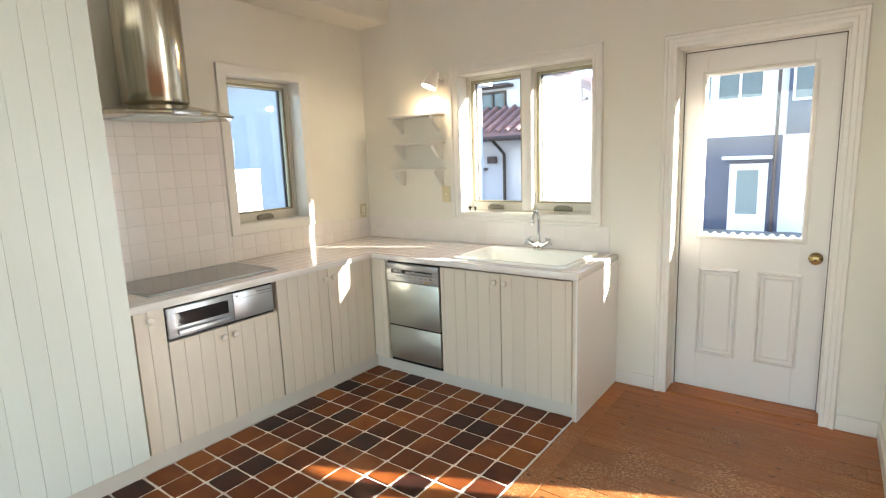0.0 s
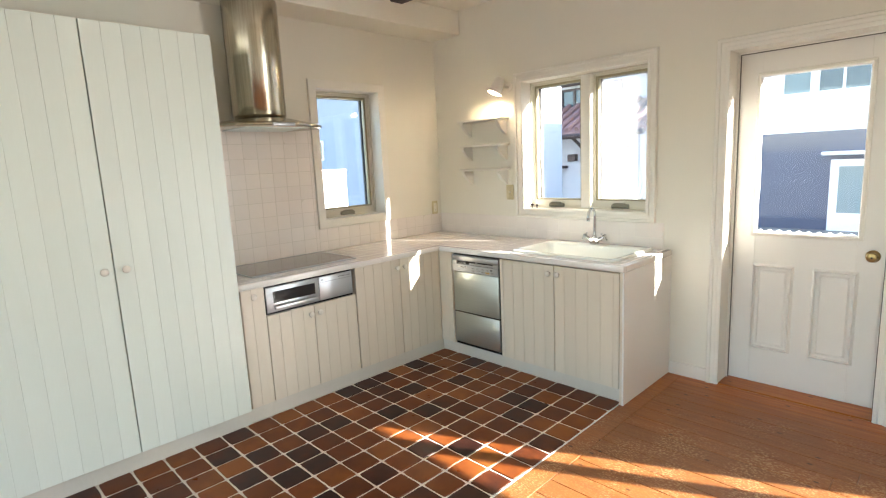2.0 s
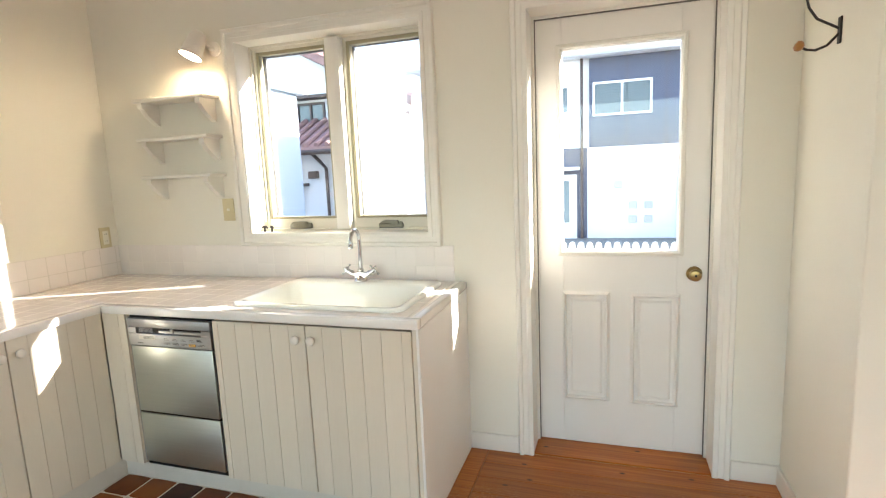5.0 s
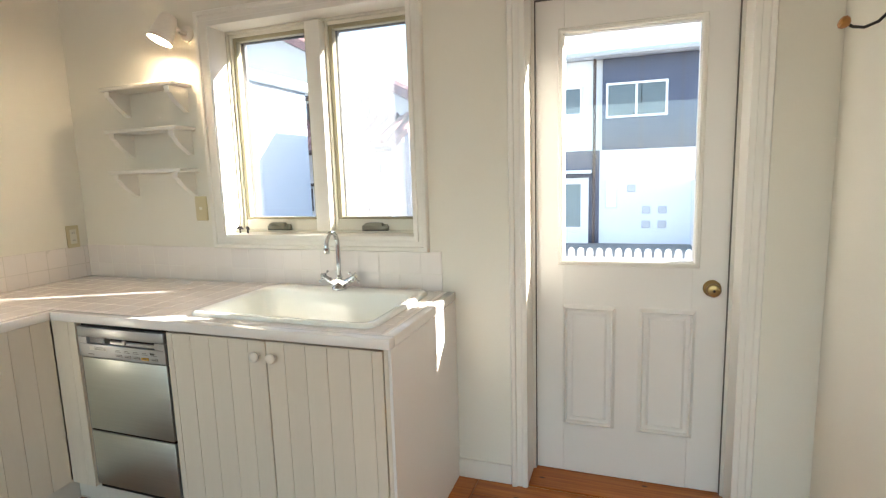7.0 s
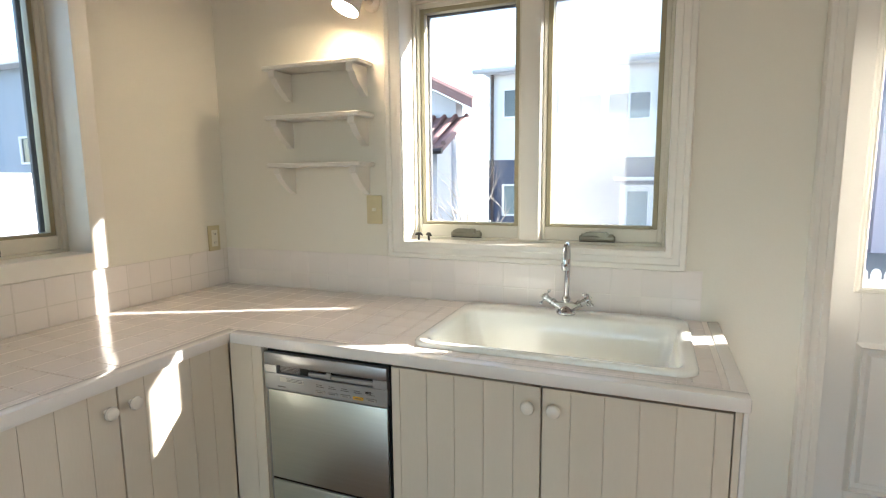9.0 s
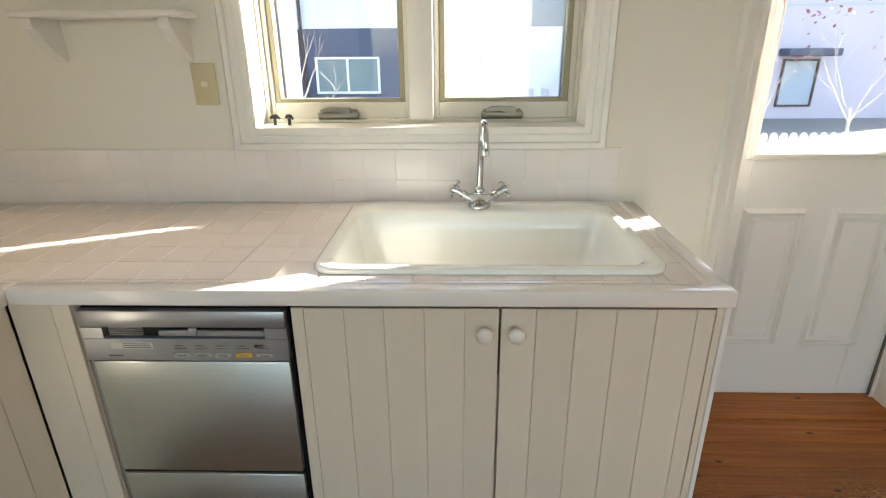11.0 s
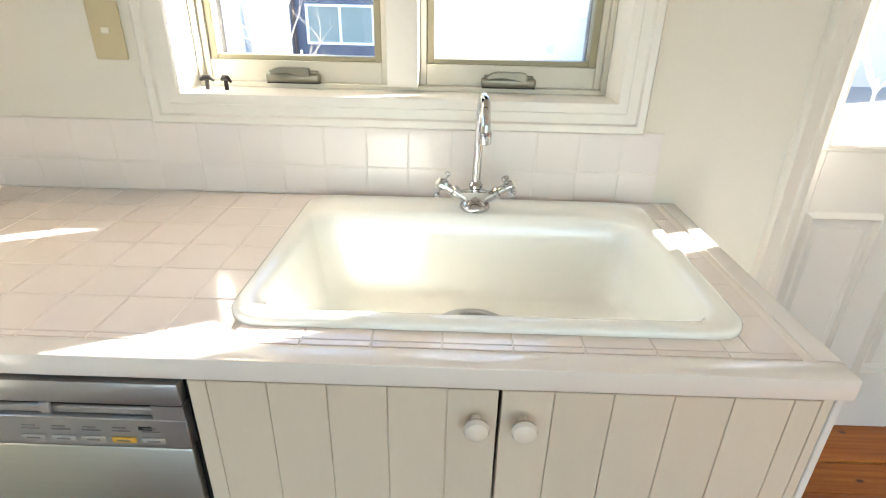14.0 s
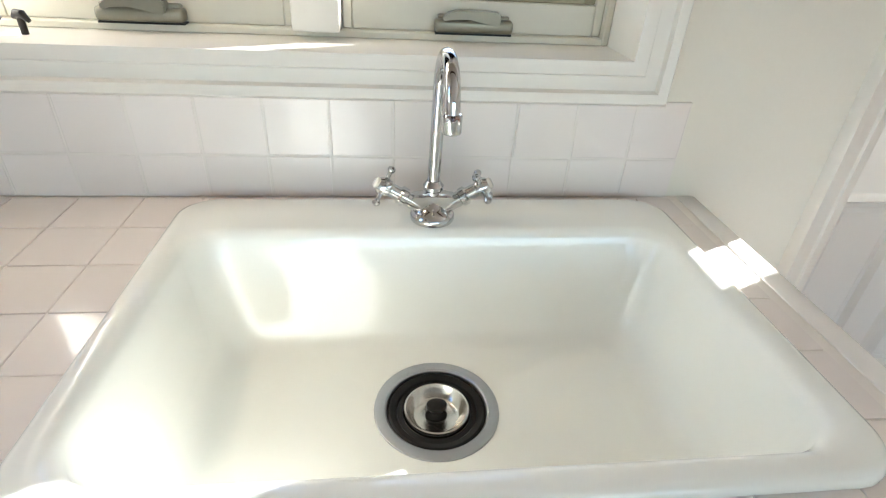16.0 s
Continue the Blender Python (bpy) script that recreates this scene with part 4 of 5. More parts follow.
# dishwasher
dwt = thing("dishwasher", (-2.205, 3.15, 0.135), "silver built-in drawer dishwasher with steel front", "dishwasher")
DX0, DX1 = -2.430, -1.982


def fdw(u, v, h):
    return Vector((u, FY + 0.003 - h, v))


part("body", mbox(fdw, DX0 + 0.002, DX1 - 0.002, 0.137, 0.838, -0.6, -0.016), BLACK, dwt, "black housing")
part("top_strip", mbox(fdw, DX0 + 0.003, DX1 - 0.003, 0.789, 0.829, -0.015, 0.006, 0.005, 2), SILVER, dwt)
cp = part("control_panel", boxes((DX0 + 0.003, DX1 - 0.003, FY - 0.001, FY + 0.018, 0.708, 0.762, 0.0015), (DX0 + 0.003, DX0 + 0.05, FY - 0.001, FY + 0.018, 0.7625, 0.788), (DX1 - 0.05, DX1 - 0.003, FY - 0.001, FY + 0.018, 0.7625, 0.788)), SILVER, dwt)
part("handle_recess", mbox(fdw, DX0 + 0.05, DX1 - 0.05, 0.7625, 0.7885, -0.015, -0.010), BLACK, cp)
part("recess_lip", mbox(fdw, DX0 + 0.165, DX1 - 0.052, 0.7635, 0.7785, -0.0095, -0.002, 0.003), SILVER, cp)
part("slide_lever", mbox(fdw, DX0 + 0.235, DX0 + 0.252, 0.768, 0.788, -0.002, 0.005, 0.002), SILVER, cp)
for k in range(5):
    piece("vent_slat", (0.075, 0.004, 0.0018), (DX0 + 0.095, FY + 0.009, 0.767 + 0.0045 * k), SILVER, cp, 0.0004)
for k in range(5):
    x = DX0 + 0.196 + 0.0445 * k
    bt = part("button", mbox(fdw, x, x + 0.036, 0.7185, 0.729, 0.004, 0.0075, 0.0015), YELLOW if k == 3 else BUTTON, cp, "yellow start button" if k == 3 else "")
    part("button_print", mbox(fdw, x + 0.008, x + 0.028, 0.7225, 0.7255, 0.0075, 0.0078), PRINT, bt)
    part("print_bar", boxes((x + 0.002, x + 0.030, FY - 0.0016, FY - 0.0008, 0.7385, 0.7405), (x + 0.004, x + 0.024, FY - 0.0016, FY - 0.0008, 0.7445, 0.7465)), PRINT, cp)
part("warning_label", mbox(fdw, DX0 + 0.062, DX0 + 0.152, 0.7375, 0.7525, 0.004, 0.0044), LABEL, cp, "pale warning label")
part("label_print", boxes(*[(DX0 + 0.088, DX0 + 0.148, FY - 0.0018, FY - 0.0013, 0.740 + 0.0045 * k, 0.742 + 0.0045 * k) for k in range(3)]), PRINT, cp)
part("maker_mark", mbox(fdw, DX0 + 0.052, DX0 + 0.083, 0.7185, 0.7225, 0.004, 0.0044), PRINT, cp)
part("display", mbox(fdw, DX0 + 0.372, DX0 + 0.392, 0.742, 0.749, 0.004, 0.0044), DARKGLASS, cp)
part("drawer_front", mbox(fdw, DX0 + 0.010, DX1 - 0.006, 0.402, 0.704, -0.015, 0.001, 0.004, 2), STEEL, dwt, "brushed steel drawer front")
part("lower_panel", mbox(fdw, DX0 + 0.010, DX1 - 0.006, 0.160, 0.394, -0.015, 0.001, 0.004, 2), STEEL, dwt, "brushed steel lower panel")
part("seam", box(DX0 + 0.010, DX1 - 0.006, FY + 0.006, FY + 0.018, 0.3945, 0.4015), BLACK, dwt, "dark gap between the fronts")
part("panel_edge", boxes((DX0 + 0.004, DX0 + 0.0095, FY + 0.006, FY + 0.018, 0.16, 0.705)), SILVER, dwt)

# grill oven below the hob
ov = thing("grill_oven", (-2.86, 1.736, 0.68), "silver built-in grill oven with dark window", "oven")
OX = FX + 0.002


def fov(u, v, h):
    return Vector((OX + h, u, v))


# black body set forward so its border draws the shadow line above the oven
part("body", mbox(fov, 1.434, 2.038, 0.672, 0.844, -0.5, -0.003), BLACK, ov)
part("front_frame", mbox(fov, 1.435, 1.787, 0.684, 0.834, -0.0025, 0.006, 0.004, 2), SILVER, ov)
part("oven_window", mbox(fov, 1.478, 1.758, 0.738, 0.806, 0.006, 0.0072), DARKGLASS, ov, "dark oven window")
part("handle", mbox(fov, 1.478, 1.758, 0.697, 0.722, 0.006, 0.026, 0.006, 3), SILVER, ov)
pn = part("control_panel", mbox(fov, 1.789, 2.037, 0.684, 0.834, -0.0025, 0.006, 0.004, 2), SILVER, ov)
part("panel_line", mbox(fov, 1.795, 2.026, 0.797, 0.799, 0.006, 0.0065), PRINT, pn)
part("print_bar", boxes((OX + 0.006, OX + 0.0064, 1.93, 1.985, 0.812, 0.817), (OX + 0.006, OX + 0.0064, 1.99, 2.02, 0.812, 0.816), (OX + 0.006, OX + 0.0064, 1.805, 1.82, 0.808, 0.818)), PRINT, pn)

# hob
hob = thing("induction_hob", (-2.93, 1.795, CT), "grey-brown glass induction hob with steel edge", "hob")
part("glass_top", box(-3.135, -2.70, 1.425, 2.165, CT + 0.001, CT + 0.008, 0.002), HOB, hob)
part("steel_edge", boxes((-2.70, -2.685, 1.42, 2.17, CT + 0.0005, CT + 0.0095, 0.002), (-3.15, -3.135, 1.42, 2.17, CT + 0.0005, CT + 0.0095, 0.002), (-3.135, -2.70, 2.1652, 2.172, CT + 0.0005, CT + 0.0095, 0.001), (-3.135, -2.70, 1.418, 1.4248, CT + 0.0005, CT + 0.0095, 0.001)), SILVER, hob)

# hood
hood = thing("cooker_hood", (-3.0, 1.735, 1.77), "stainless steel chimney cooker hood on the wall", "cooker hood")
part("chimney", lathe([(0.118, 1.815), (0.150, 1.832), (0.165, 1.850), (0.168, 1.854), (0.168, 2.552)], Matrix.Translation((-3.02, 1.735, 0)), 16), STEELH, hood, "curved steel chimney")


def lens(ax, ay, z, n=40):
    pts = []
    for k in range(n):
        a = 2 * math.pi * k / n
        pts.append(Vector((max(XW + 0.008, -2.985 + ax * math.cos(a)), 1.735 + ay * math.sin(a), z)))
    return pts


hb = bmesh.new()
add_loft(hb, [lens(0.255, 0.36, 1.770), lens(0.283, 0.388, 1.772), lens(0.290, 0.395, 1.777), lens(0.290, 0.395, 1.787), lens(0.283, 0.388, 1.793), lens(0.24, 0.33, 1.803), lens(0.18, 0.2, 1.826), lens(0.15, 0.15, 1.836)], True, True)
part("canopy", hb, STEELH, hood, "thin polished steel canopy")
part("control_strip", box(-2.712, -2.694, 1.655, 1.80, 1.770, 1.791, 0.004, 2), SILVER, hood)
part("filter", box(-3.12, -2.80, 1.52, 1.95, 1.765, 1.7725, 0.003), STEEL, hood)

# wall shelves
SH0, SH1 = -2.825, -2.365


def shelf(z):
    s = thing("wall_shelf", ((SH0 + SH1) / 2, YN, z - 0.14), "small white wooden wall shelf on scrolled brackets", "shelf", "wall shelves")
    part("shelf_board", boxes((SH0, SH1, YN - 0.125, YN - 0.001, z - 0.018, z, 0.004)), TRIM, s)
    for x in (SH0 + 0.025, SH1 - 0.060):
        prof = [(0.0, 0.0), (0.112, 0.0), (0.113, -0.018), (0.108, -0.028), (0.098, -0.032), (0.094, -0.040), (0.080, -0.058), (0.060, -0.076), (0.040, -0.090), (0.022, -0.104), (0.010, -0.112), (0.0, -0.114)]
        bm = bmesh.new()
        a = [bm.verts.new((x, YN - 0.001 - h, z - 0.0182 + v)) for h, v in prof]
        b = [bm.verts.new((x + 0.030, YN - 0.001 - h, z - 0.0182 + v)) for h, v in prof]
        bm.faces.new(a), bm.faces.new(b[::-1])
        for k in range(len(prof)):
            bm.faces.new((a[k], b[k], b[(k + 1) % len(prof)], a[(k + 1) % len(prof)]))
        part("bracket", bm, TRIM, s)


for z in (1.838, 1.637, 1.44):
    shelf(z)

# wall spotlight
sl = thing("wall_spotlight", (-2.375, YN, 2.03), "white conical wall spotlight, switched on", "wall lamp")
part("wall_plate", lathe([(0.036, 0.0), (0.036, 0.010), (0.030, 0.014), (0.012, 0.016), (0.009, 0.05)], facing((-2.362, YN, 2.065), (0, -1, 0)), 24), LAMPW, sl)
LD = Vector((-0.24, -0.34, -0.91)).normalized()
LC = Vector((-2.392, 3.415, 2.105))
part("knuckle", tube([(-2.362, 3.452, 2.068), (-2.375, 3.435, 2.09), LC], 0.010, 10), LAMPW, sl)
part("shade", lathe([(0.0, -0.034), (0.022, -0.033), (0.034, -0.026), (0.041, -0.005), (0.055, 0.098), (0.0525, 0.098), (0.038, 0.0), (0.0, -0.004)], facing(LC, LD), 28), LAMPW, sl, "white conical shade")
part("bulb", lathe([(0.0, 0.092), (0.024, 0.091), (0.046, 0.087), (0.049, 0.080), (0.016, 0.02)], facing(LC, LD), 24), BULB, sl, "glowing lamp bulb")
spot = new("spot_light", bpy.data.lights.new("spot_light", "SPOT"))
spot.data.energy, spot.data.color, spot.data.spot_size, spot.data.spot_blend, spot.data.shadow_soft_size = P_SPOT, (1.0, 0.38, 0.09), radians(128), 1.0, 0.02
spot.matrix_world = look(LC + LD * 0.105 + Vector((0.0, -0.01, 0)), LC + LD * 0.105 + Vector((-0.10, -0.10, -1)))

# switch and socket
sw1 = thing("light_switch", (-2.375, YN, 1.183), "yellowed cream light switch plate", "switch")
part("plate", mbox(north, -2.411, -2.339, 1.183, 1.303, 0.0, 0.008, 0.004, 2), CREAM, sw1)
part("rocker", mbox(north, -2.384, -2.366, 1.237, 1.250, 0.008, 0.011, 0.001), CREAM2, sw1)
so = thing("wall_socket", (XW, 3.418, 1.045), "yellowed cream double wall socket plate", "socket")
pl = part("plate", mbox(west, 3.384, 3.452, 1.045, 1.163, 0.0, 0.008, 0.004, 2), CREAM, so)
part("outlet", mbox(west, 3.400, 3.436, 1.066, 1.142, 0.008, 0.010, 0.001), CREAM2, so)
part("slot", boxes(*[(XW + 0.010, XW + 0.0104, y, y + 0.002, z, z + 0.008) for z in (1.08, 1.12) for y in (3.412, 3.422)]), BLACK, pl)

# coat hook
hk = thing("coat_hook", (XE, 3.15, 1.74), "black iron coat hook with a wooden ball", "coat hook")
part("back_plate", box(XE - 0.006, XE, 3.138, 3.162, 1.735, 1.815, 0.002), IRON, hk)
lo = [(XE - 0.005, 3.15, 1.765), (XE - 0.035, 3.15, 1.733), (XE - 0.065, 3.15, 1.722), (XE - 0.09, 3.15, 1.726), (XE - 0.108, 3.15, 1.738)]
hi = [(XE - 0.005, 3.15, 1.78), (XE - 0.03, 3.15, 1.795), (XE - 0.065, 3.15, 1.815), (XE - 0.088, 3.15, 1.85), (XE - 0.098, 3.15, 1.89), (XE - 0.112, 3.15, 1.915)]
part("lower_arm", tube(lo, 0.004, 8), IRON, hk)
part("upper_arm", tube(hi, 0.004, 8), IRON, hk)
for p in (lo[-1], hi[-1]):
    part("wooden_ball", lathe([(0.0, -0.012), (0.009, -0.010), (0.016, -0.002), (0.017, 0.006), (0.012, 0.013), (0.0, 0.016)], facing(p, (-0.8, 0, 0.45)), 16), OLIVEWOOD, hk, "turned wooden ball end")

# window catches lying on the sill
for x, a in ((-2.195, 20), (-2.150, -30)):
    m = pose(x, 3.545, W1[2] + 0.001, 0, 0, a)
    wc = thing("window_catch", m.translation, "small dark metal window catch on the sill", "catch", "window catches")
    part("stem", tube([m @ Vector((0, 0, 0)), m @ Vector((0, 0, 0.022))], 0.005, 10), IRON, wc)
    part("wing", tube([m @ Vector((-0.014, 0, 0.022)), m @ Vector((-0.006, 0, 0.028)), m @ Vector((0.006, 0, 0.028)), m @ Vector((0.016, 0.002, 0.019))], [0.004, 0.006, 0.006, 0.003], 10), IRON, wc)

# ---- outside ----
GZ = -0.4
solo("ground", box(-220, 220, -220, 220, GZ - 0.3, GZ), SOIL, "pale grey gravel and soil ground", "ground", kind="structure")


def far_window(parent, at, u0, u1, v0, v1, panes=2, frame=None, glassm=None, w=0.05):
    frame, glassm = frame or FRAMEW, glassm or PANE
    wn_ = part("window", frame_of(at, u0, u1, v0, v1, w, -0.03, 0.05), frame, parent)
    part("pane", mbox(at, u0 + w * 0.6, u1 - w * 0.6, v0 + w * 0.6, v1 - w * 0.6, 0.0, 0.015), glassm, wn_, soft=False)
    for k in range(1, panes):
        u = u0 + (u1 - u0) * k / panes
        part("meeting_rail", mbox(at, u - w * 0.5, u + w * 0.5, v0 + w, v1 - w, 0.0, 0.045), frame, wn_)
    return wn_


def facade(y):
    def at(u, v, h):
        return Vector((u, y - h, v))
    return at


def side(x):
    def at(u, v, h):
        return Vector((x + h, u, v))
    return at


# navy and white house across the lane
nh = thing("house", (-1.5, 18, GZ), "modern house in navy siding and white render", "house")
fa = facade(14.5)
part("wall", boxes((-5.2, 2.1, 14.56, 22, GZ, 3.85)), STUCCO, nh)
part("upper_wall", box(-5.2, -1.051, 14.5, 14.56, 1.8, 3.85), STUCCO, nh, "white upper wall")
part("lower_wall", box(-5.2, -1.0, 14.49, 14.56, GZ, 1.797), NAVY, nh, "navy lower wall")
part("upper_siding", box(-0.95, 2.1, 14.49, 14.56, 1.8, 3.85), NAVY, nh, "navy upper siding")
for x in (-0.1, 0.75, 1.6):
    part("siding_joint", box(x - 0.008, x + 0.008, 14.485, 14.489, 1.8, 3.85), FRAMED, nh)
part("white_wall", box(-0.998, 2.1, 14.5, 14.56, GZ, 1.797), STUCCO, nh, "white lower wall")
rf = part("roof", box(-5.3, 2.4, 14.15, 22.3, 3.86, 4.02, 0.02), FRAMEW, nh, "pale flat roof edge")
part("gutter", tube([(-5.5, 14.12, 3.9), (2.4, 14.12, 3.9)], 0.06, 8), GREYP, rf)
part("downpipe", tube([(-1.12, 14.43, 3.86), (-1.12, 14.43, GZ)], 0.035, 8), FRAMED, nh)
part("downpipe", tube([(-5.1, 14.43, 3.86), (-5.1, 14.43, GZ)], 0.04, 8), FRAMED, nh)
far_window(nh, fa, -0.87, 0.45, 2.52, 3.3, 2)
far_window(nh, fa, -3.05, -2.45, 2.62, 3.28, 1, None, CURTAIN)
far_window(nh, fa, -2.38, -1.40, 2.62, 3.28, 2)
far_window(nh, fa, -4.85, -3.42, 2.8, 3.52, 2)
far_window(nh, fa, -4.85, -3.38, 0.4, 1.2, 2, None, CURTAIN)
dr = part("back_door", box(-2.02, -1.24, 14.42, 14.488, GZ, 1.17), FRAMEW, nh, "white glazed back door")
part("pane", box(-1.86, -1.42, 14.41, 14.419, 0.0, 1.02), CURTAIN, dr, soft=False)
part("canopy", box(-2.14, -1.16, 14.0, 14.488, 1.27, 1.35, 0.02), FRAMEW, nh, "white door canopy")
for x, z in ((0.05, 0.40), (0.4, 0.40), (0.05, 0.06), (0.4, 0.06), (-0.28, 0.90)):
    part("vent_cover", box(x - 0.09, x + 0.09, 14.45, 14.499, z - 0.085, z + 0.085, 0.01), GREYP, nh)
part("meter_box", box(-0.85, -0.6, 14.44, 14.499, 0.45, 1.1, 0.01), FRAMEW, nh)
part("store_cupboard", box(1.0, 2.0, 13.7, 14.499, GZ, 1.05, 0.01), STUCCO, nh, "pale blue garden store")

# lilac house
lh = thing("house", (7, 19, GZ), "lilac rendered house with a small awning", "house")
fb = facade(16.0)
part("wall", box(3.3, 12, 16.0, 23, GZ, 5.6), LILAC, lh)
part("roof", box(3.0, 12.3, 15.6, 23.3, 5.6, 5.8, 0.02), SLATE, lh)
part("wall_band", box(3.3, 12, 15.985, 15.999, 2.25, 2.31), GREYP, lh)
far_window(lh, fb, 5.7, 7.1, 2.55, 3.9, 2, FRAMED, SKYPAINTED)
part("awning", box(5.5, 7.35, 15.45, 15.998, 3.98, 4.18, 0.03), NAVY, lh, "dark blue awning")
far_window(lh, fb, 6.5, 7.4, GZ + 0.3, 1.05, 1, FRAMED, SKYPAINTED)
part("awning", box(6.35, 7.55, 15.4, 15.998, 1.12, 1.3, 0.03), NAVY, lh, "dark blue awning")
part("downpipe", tube([(5.2, 15.95, 5.6), (5.2, 15.95, GZ)], 0.05, 8), GREYP, lh)

# white house with red-brown tiled roofs
GB = 0.398
rh = thing("house", (-7.5, 12, GB), "white house with red-brown tiled roofs", "house")
fc, fd = facade(11.8), facade(11.0)
bm = bmesh.new()
prof = [(-12.0, GB), (-4.75, GB), (-4.75, 2.9), (-8.4, 4.75), (-12.0, 2.9)]
a = [bm.verts.new((x, 11.8, z)) for x, z in prof]
b = [bm.verts.new((x, 12.2, z)) for x, z in prof]
bm.faces.new(a), bm.faces.new(b[::-1])
for k in range(5):
    bm.faces.new((a[k], b[k], b[(k + 1) % 5], a[(k + 1) % 5]))
part("wall", bm, STUCCO, rh)


def slab(pts, t):
    """A roof plane of thickness t from four corners."""
    bm = bmesh.new()
    lo = [bm.verts.new(p) for p in pts]
    hi = [bm.verts.new(Vector(p) + Vector((0, 0, t))) for p in pts]
    bm.faces.new(lo[::-1]), bm.faces.new(hi)
    for k in range(4):
        bm.faces.new((lo[k], lo[(k + 1) % 4], hi[(k + 1) % 4], hi[k]))
    return bm


def tiled(parent, p0, p1, q0, q1, n):
    """Round tile courses that run from the ridge p0-p1 to the eave q0-q1."""
    bm = bmesh.new()
    for k in range(n + 1):
        f = k / n
        s, e = Vector(p0).lerp(Vector(p1), f), Vector(q0).lerp(Vector(q1), f)
        add_tube(bm, [s + Vector((0, 0, 0.02)), e + Vector((0, 0, 0.02))], 0.055, 6)
    tagged(part("tile_courses", bm, ROOFT, parent), kind="stuff")


r1 = part("roof", slab([(-8.4, 11.2, 4.80), (-8.4, 12.4, 4.80), (-4.2, 12.4, 2.68), (-4.2, 11.2, 2.68)], 0.14), ROOFT, rh, "red-brown tiled roof")
tiled(r1, (-8.4, 11.25, 4.95), (-8.4, 12.3, 4.95), (-4.2, 11.25, 2.83), (-4.2, 12.3, 2.83), 9)
part("roof", slab([(-8.4, 12.4, 4.80), (-8.4, 11.2, 4.80), (-12.6, 11.2, 2.68), (-12.6, 12.4, 2.68)], 0.14), ROOFT, rh)
part("annex_wall", box(-10.5, -4.85, 11.0, 11.79, GB, 2.2), STUCCO, rh)
r2 = part("porch_roof", slab([(-10.8, 10.45, 1.86), (-4.5, 10.45, 1.86), (-4.5, 11.79, 2.5), (-10.8, 11.79, 2.5)], 0.1), ROOFT, rh, "red-brown tiled lower roof")
tiled(r2, (-10.8, 11.75, 2.6), (-4.5, 11.75, 2.6), (-10.8, 10.45, 1.98), (-4.5, 10.45, 1.98), 26)
part("gutter", tube([(-10.8, 10.38, 1.86), (-4.5, 10.38, 1.86)], 0.05, 8), FRAMED, r2)
part("downpipe", tube([(-6.05, 10.4, 1.86), (-6.05, 10.7, 1.7), (-6.05, 10.95, 1.55), (-6.05, 10.95, GB)], 0.035, 8), FRAMED, rh)
part("vent_hood", box(-6.45, -6.25, 10.88, 10.999, 1.35, 1.5, 0.01), FRAMED, rh)
far_window(rh, fd, -5.55, -5.05, 0.65, 1.62, 2, FRAMED)
far_window(rh, fd, -7.2, -6.65, 0.68, 1.15, 2, FRAMED)
part("window_hood", box(-7.35, -6.5, 10.8, 10.999, 1.2, 1.26, 0.01), FRAMED, rh)
far_window(rh, fc, -5.85, -5.62, 2.6, 3.05, 1, FRAMED)
far_window(rh, fc, -7.15, -6.45, 2.55, 3.0, 2, FRAMED)
part("window_hood", box(-7.35, -6.25, 11.5, 11.799, 3.06, 3.13, 0.01), FRAMED, rh)
# the house stands further off and is larger than its plan above
RV = Vector((-0.49, 1.41, 1.395))
rh.location, rh.scale = RV + (rh.location - RV) * 1.8, (1.8, 1.8, 1.8)

# pale house and garden wall on the cooker side
ph = thing("house", (-12.6, 11, GZ), "pale blue-white flat-roofed house", "house")
part("wall", box(-15.3, -8.6, 8.5, 14, GZ, 3.62), STUCCO2, ph)
part("roof", box(-15.65, -8.4, 8.2, 14.3, 3.62, 3.84, 0.02), FRAMEW, ph, "pale roof edge")
for x, z0, z1 in ((-14.4, 2.36, 2.72), (-13.15, 1.72, 2.28)):
    far_window(ph, facade(8.5), x - 0.17, x + 0.17, z0, z1, 1, FRAMEW, None, 0.04)
gw = thing("garden_store", (-8.5, 5.3, GZ), "white rendered garden store with flat coping", "garden store")
part("wall", box(-9.05, -7.95, 4.9, 5.74, GZ, 1.42, 0.008), STUCCO, gw)
part("coping", box(-9.15, -7.93, 4.82, 5.15, 1.421, 1.49, 0.01), FRAMEW, gw)
part("roof_slab", box(-9.1, -7.945, 5.152, 5.76, 1.421, 1.47, 0.008), STUCCO, gw)
fh = thing("house", (-21, 10.2, GZ), "distant white house with grey tiled roof", "house")
part("wall", box(-24, -18, 8.8, 13.2, GZ, 3.3), STUCCO, fh)


def tile_ribs(parent, y0, y1, x0, z0, x1, z1, n):
    """Rounded grey tile ribs that run up a roof slope."""
    bm = bmesh.new()
    for k in range(n + 1):
        y = y0 + (y1 - y0) * k / n
        add_tube(bm, [(x0, y, z0), (x1, y, z1)], 0.05, 6)
    tagged(part("tile_courses", bm, SLATE, parent), kind="stuff")


fr_ = part("roof", slab([(-18 + 0.6, 8.4, 3.3), (-18 + 0.6, 13.4, 3.3), (-22, 13.4, 4.2), (-22, 8.4, 4.2)], 0.15), SLATE, fh, "grey tiled roof")
tile_ribs(fr_, 8.45, 13.35, -17.4, 3.47, -22, 4.37, 20)
pr_ = part("porch_roof", slab([(-15.4, 8.6, 1.7), (-15.4, 10.8, 1.7), (-17.99, 10.8, 2.5), (-17.99, 8.6, 2.5)], 0.12), SLATE, fh, "grey tiled porch roof")
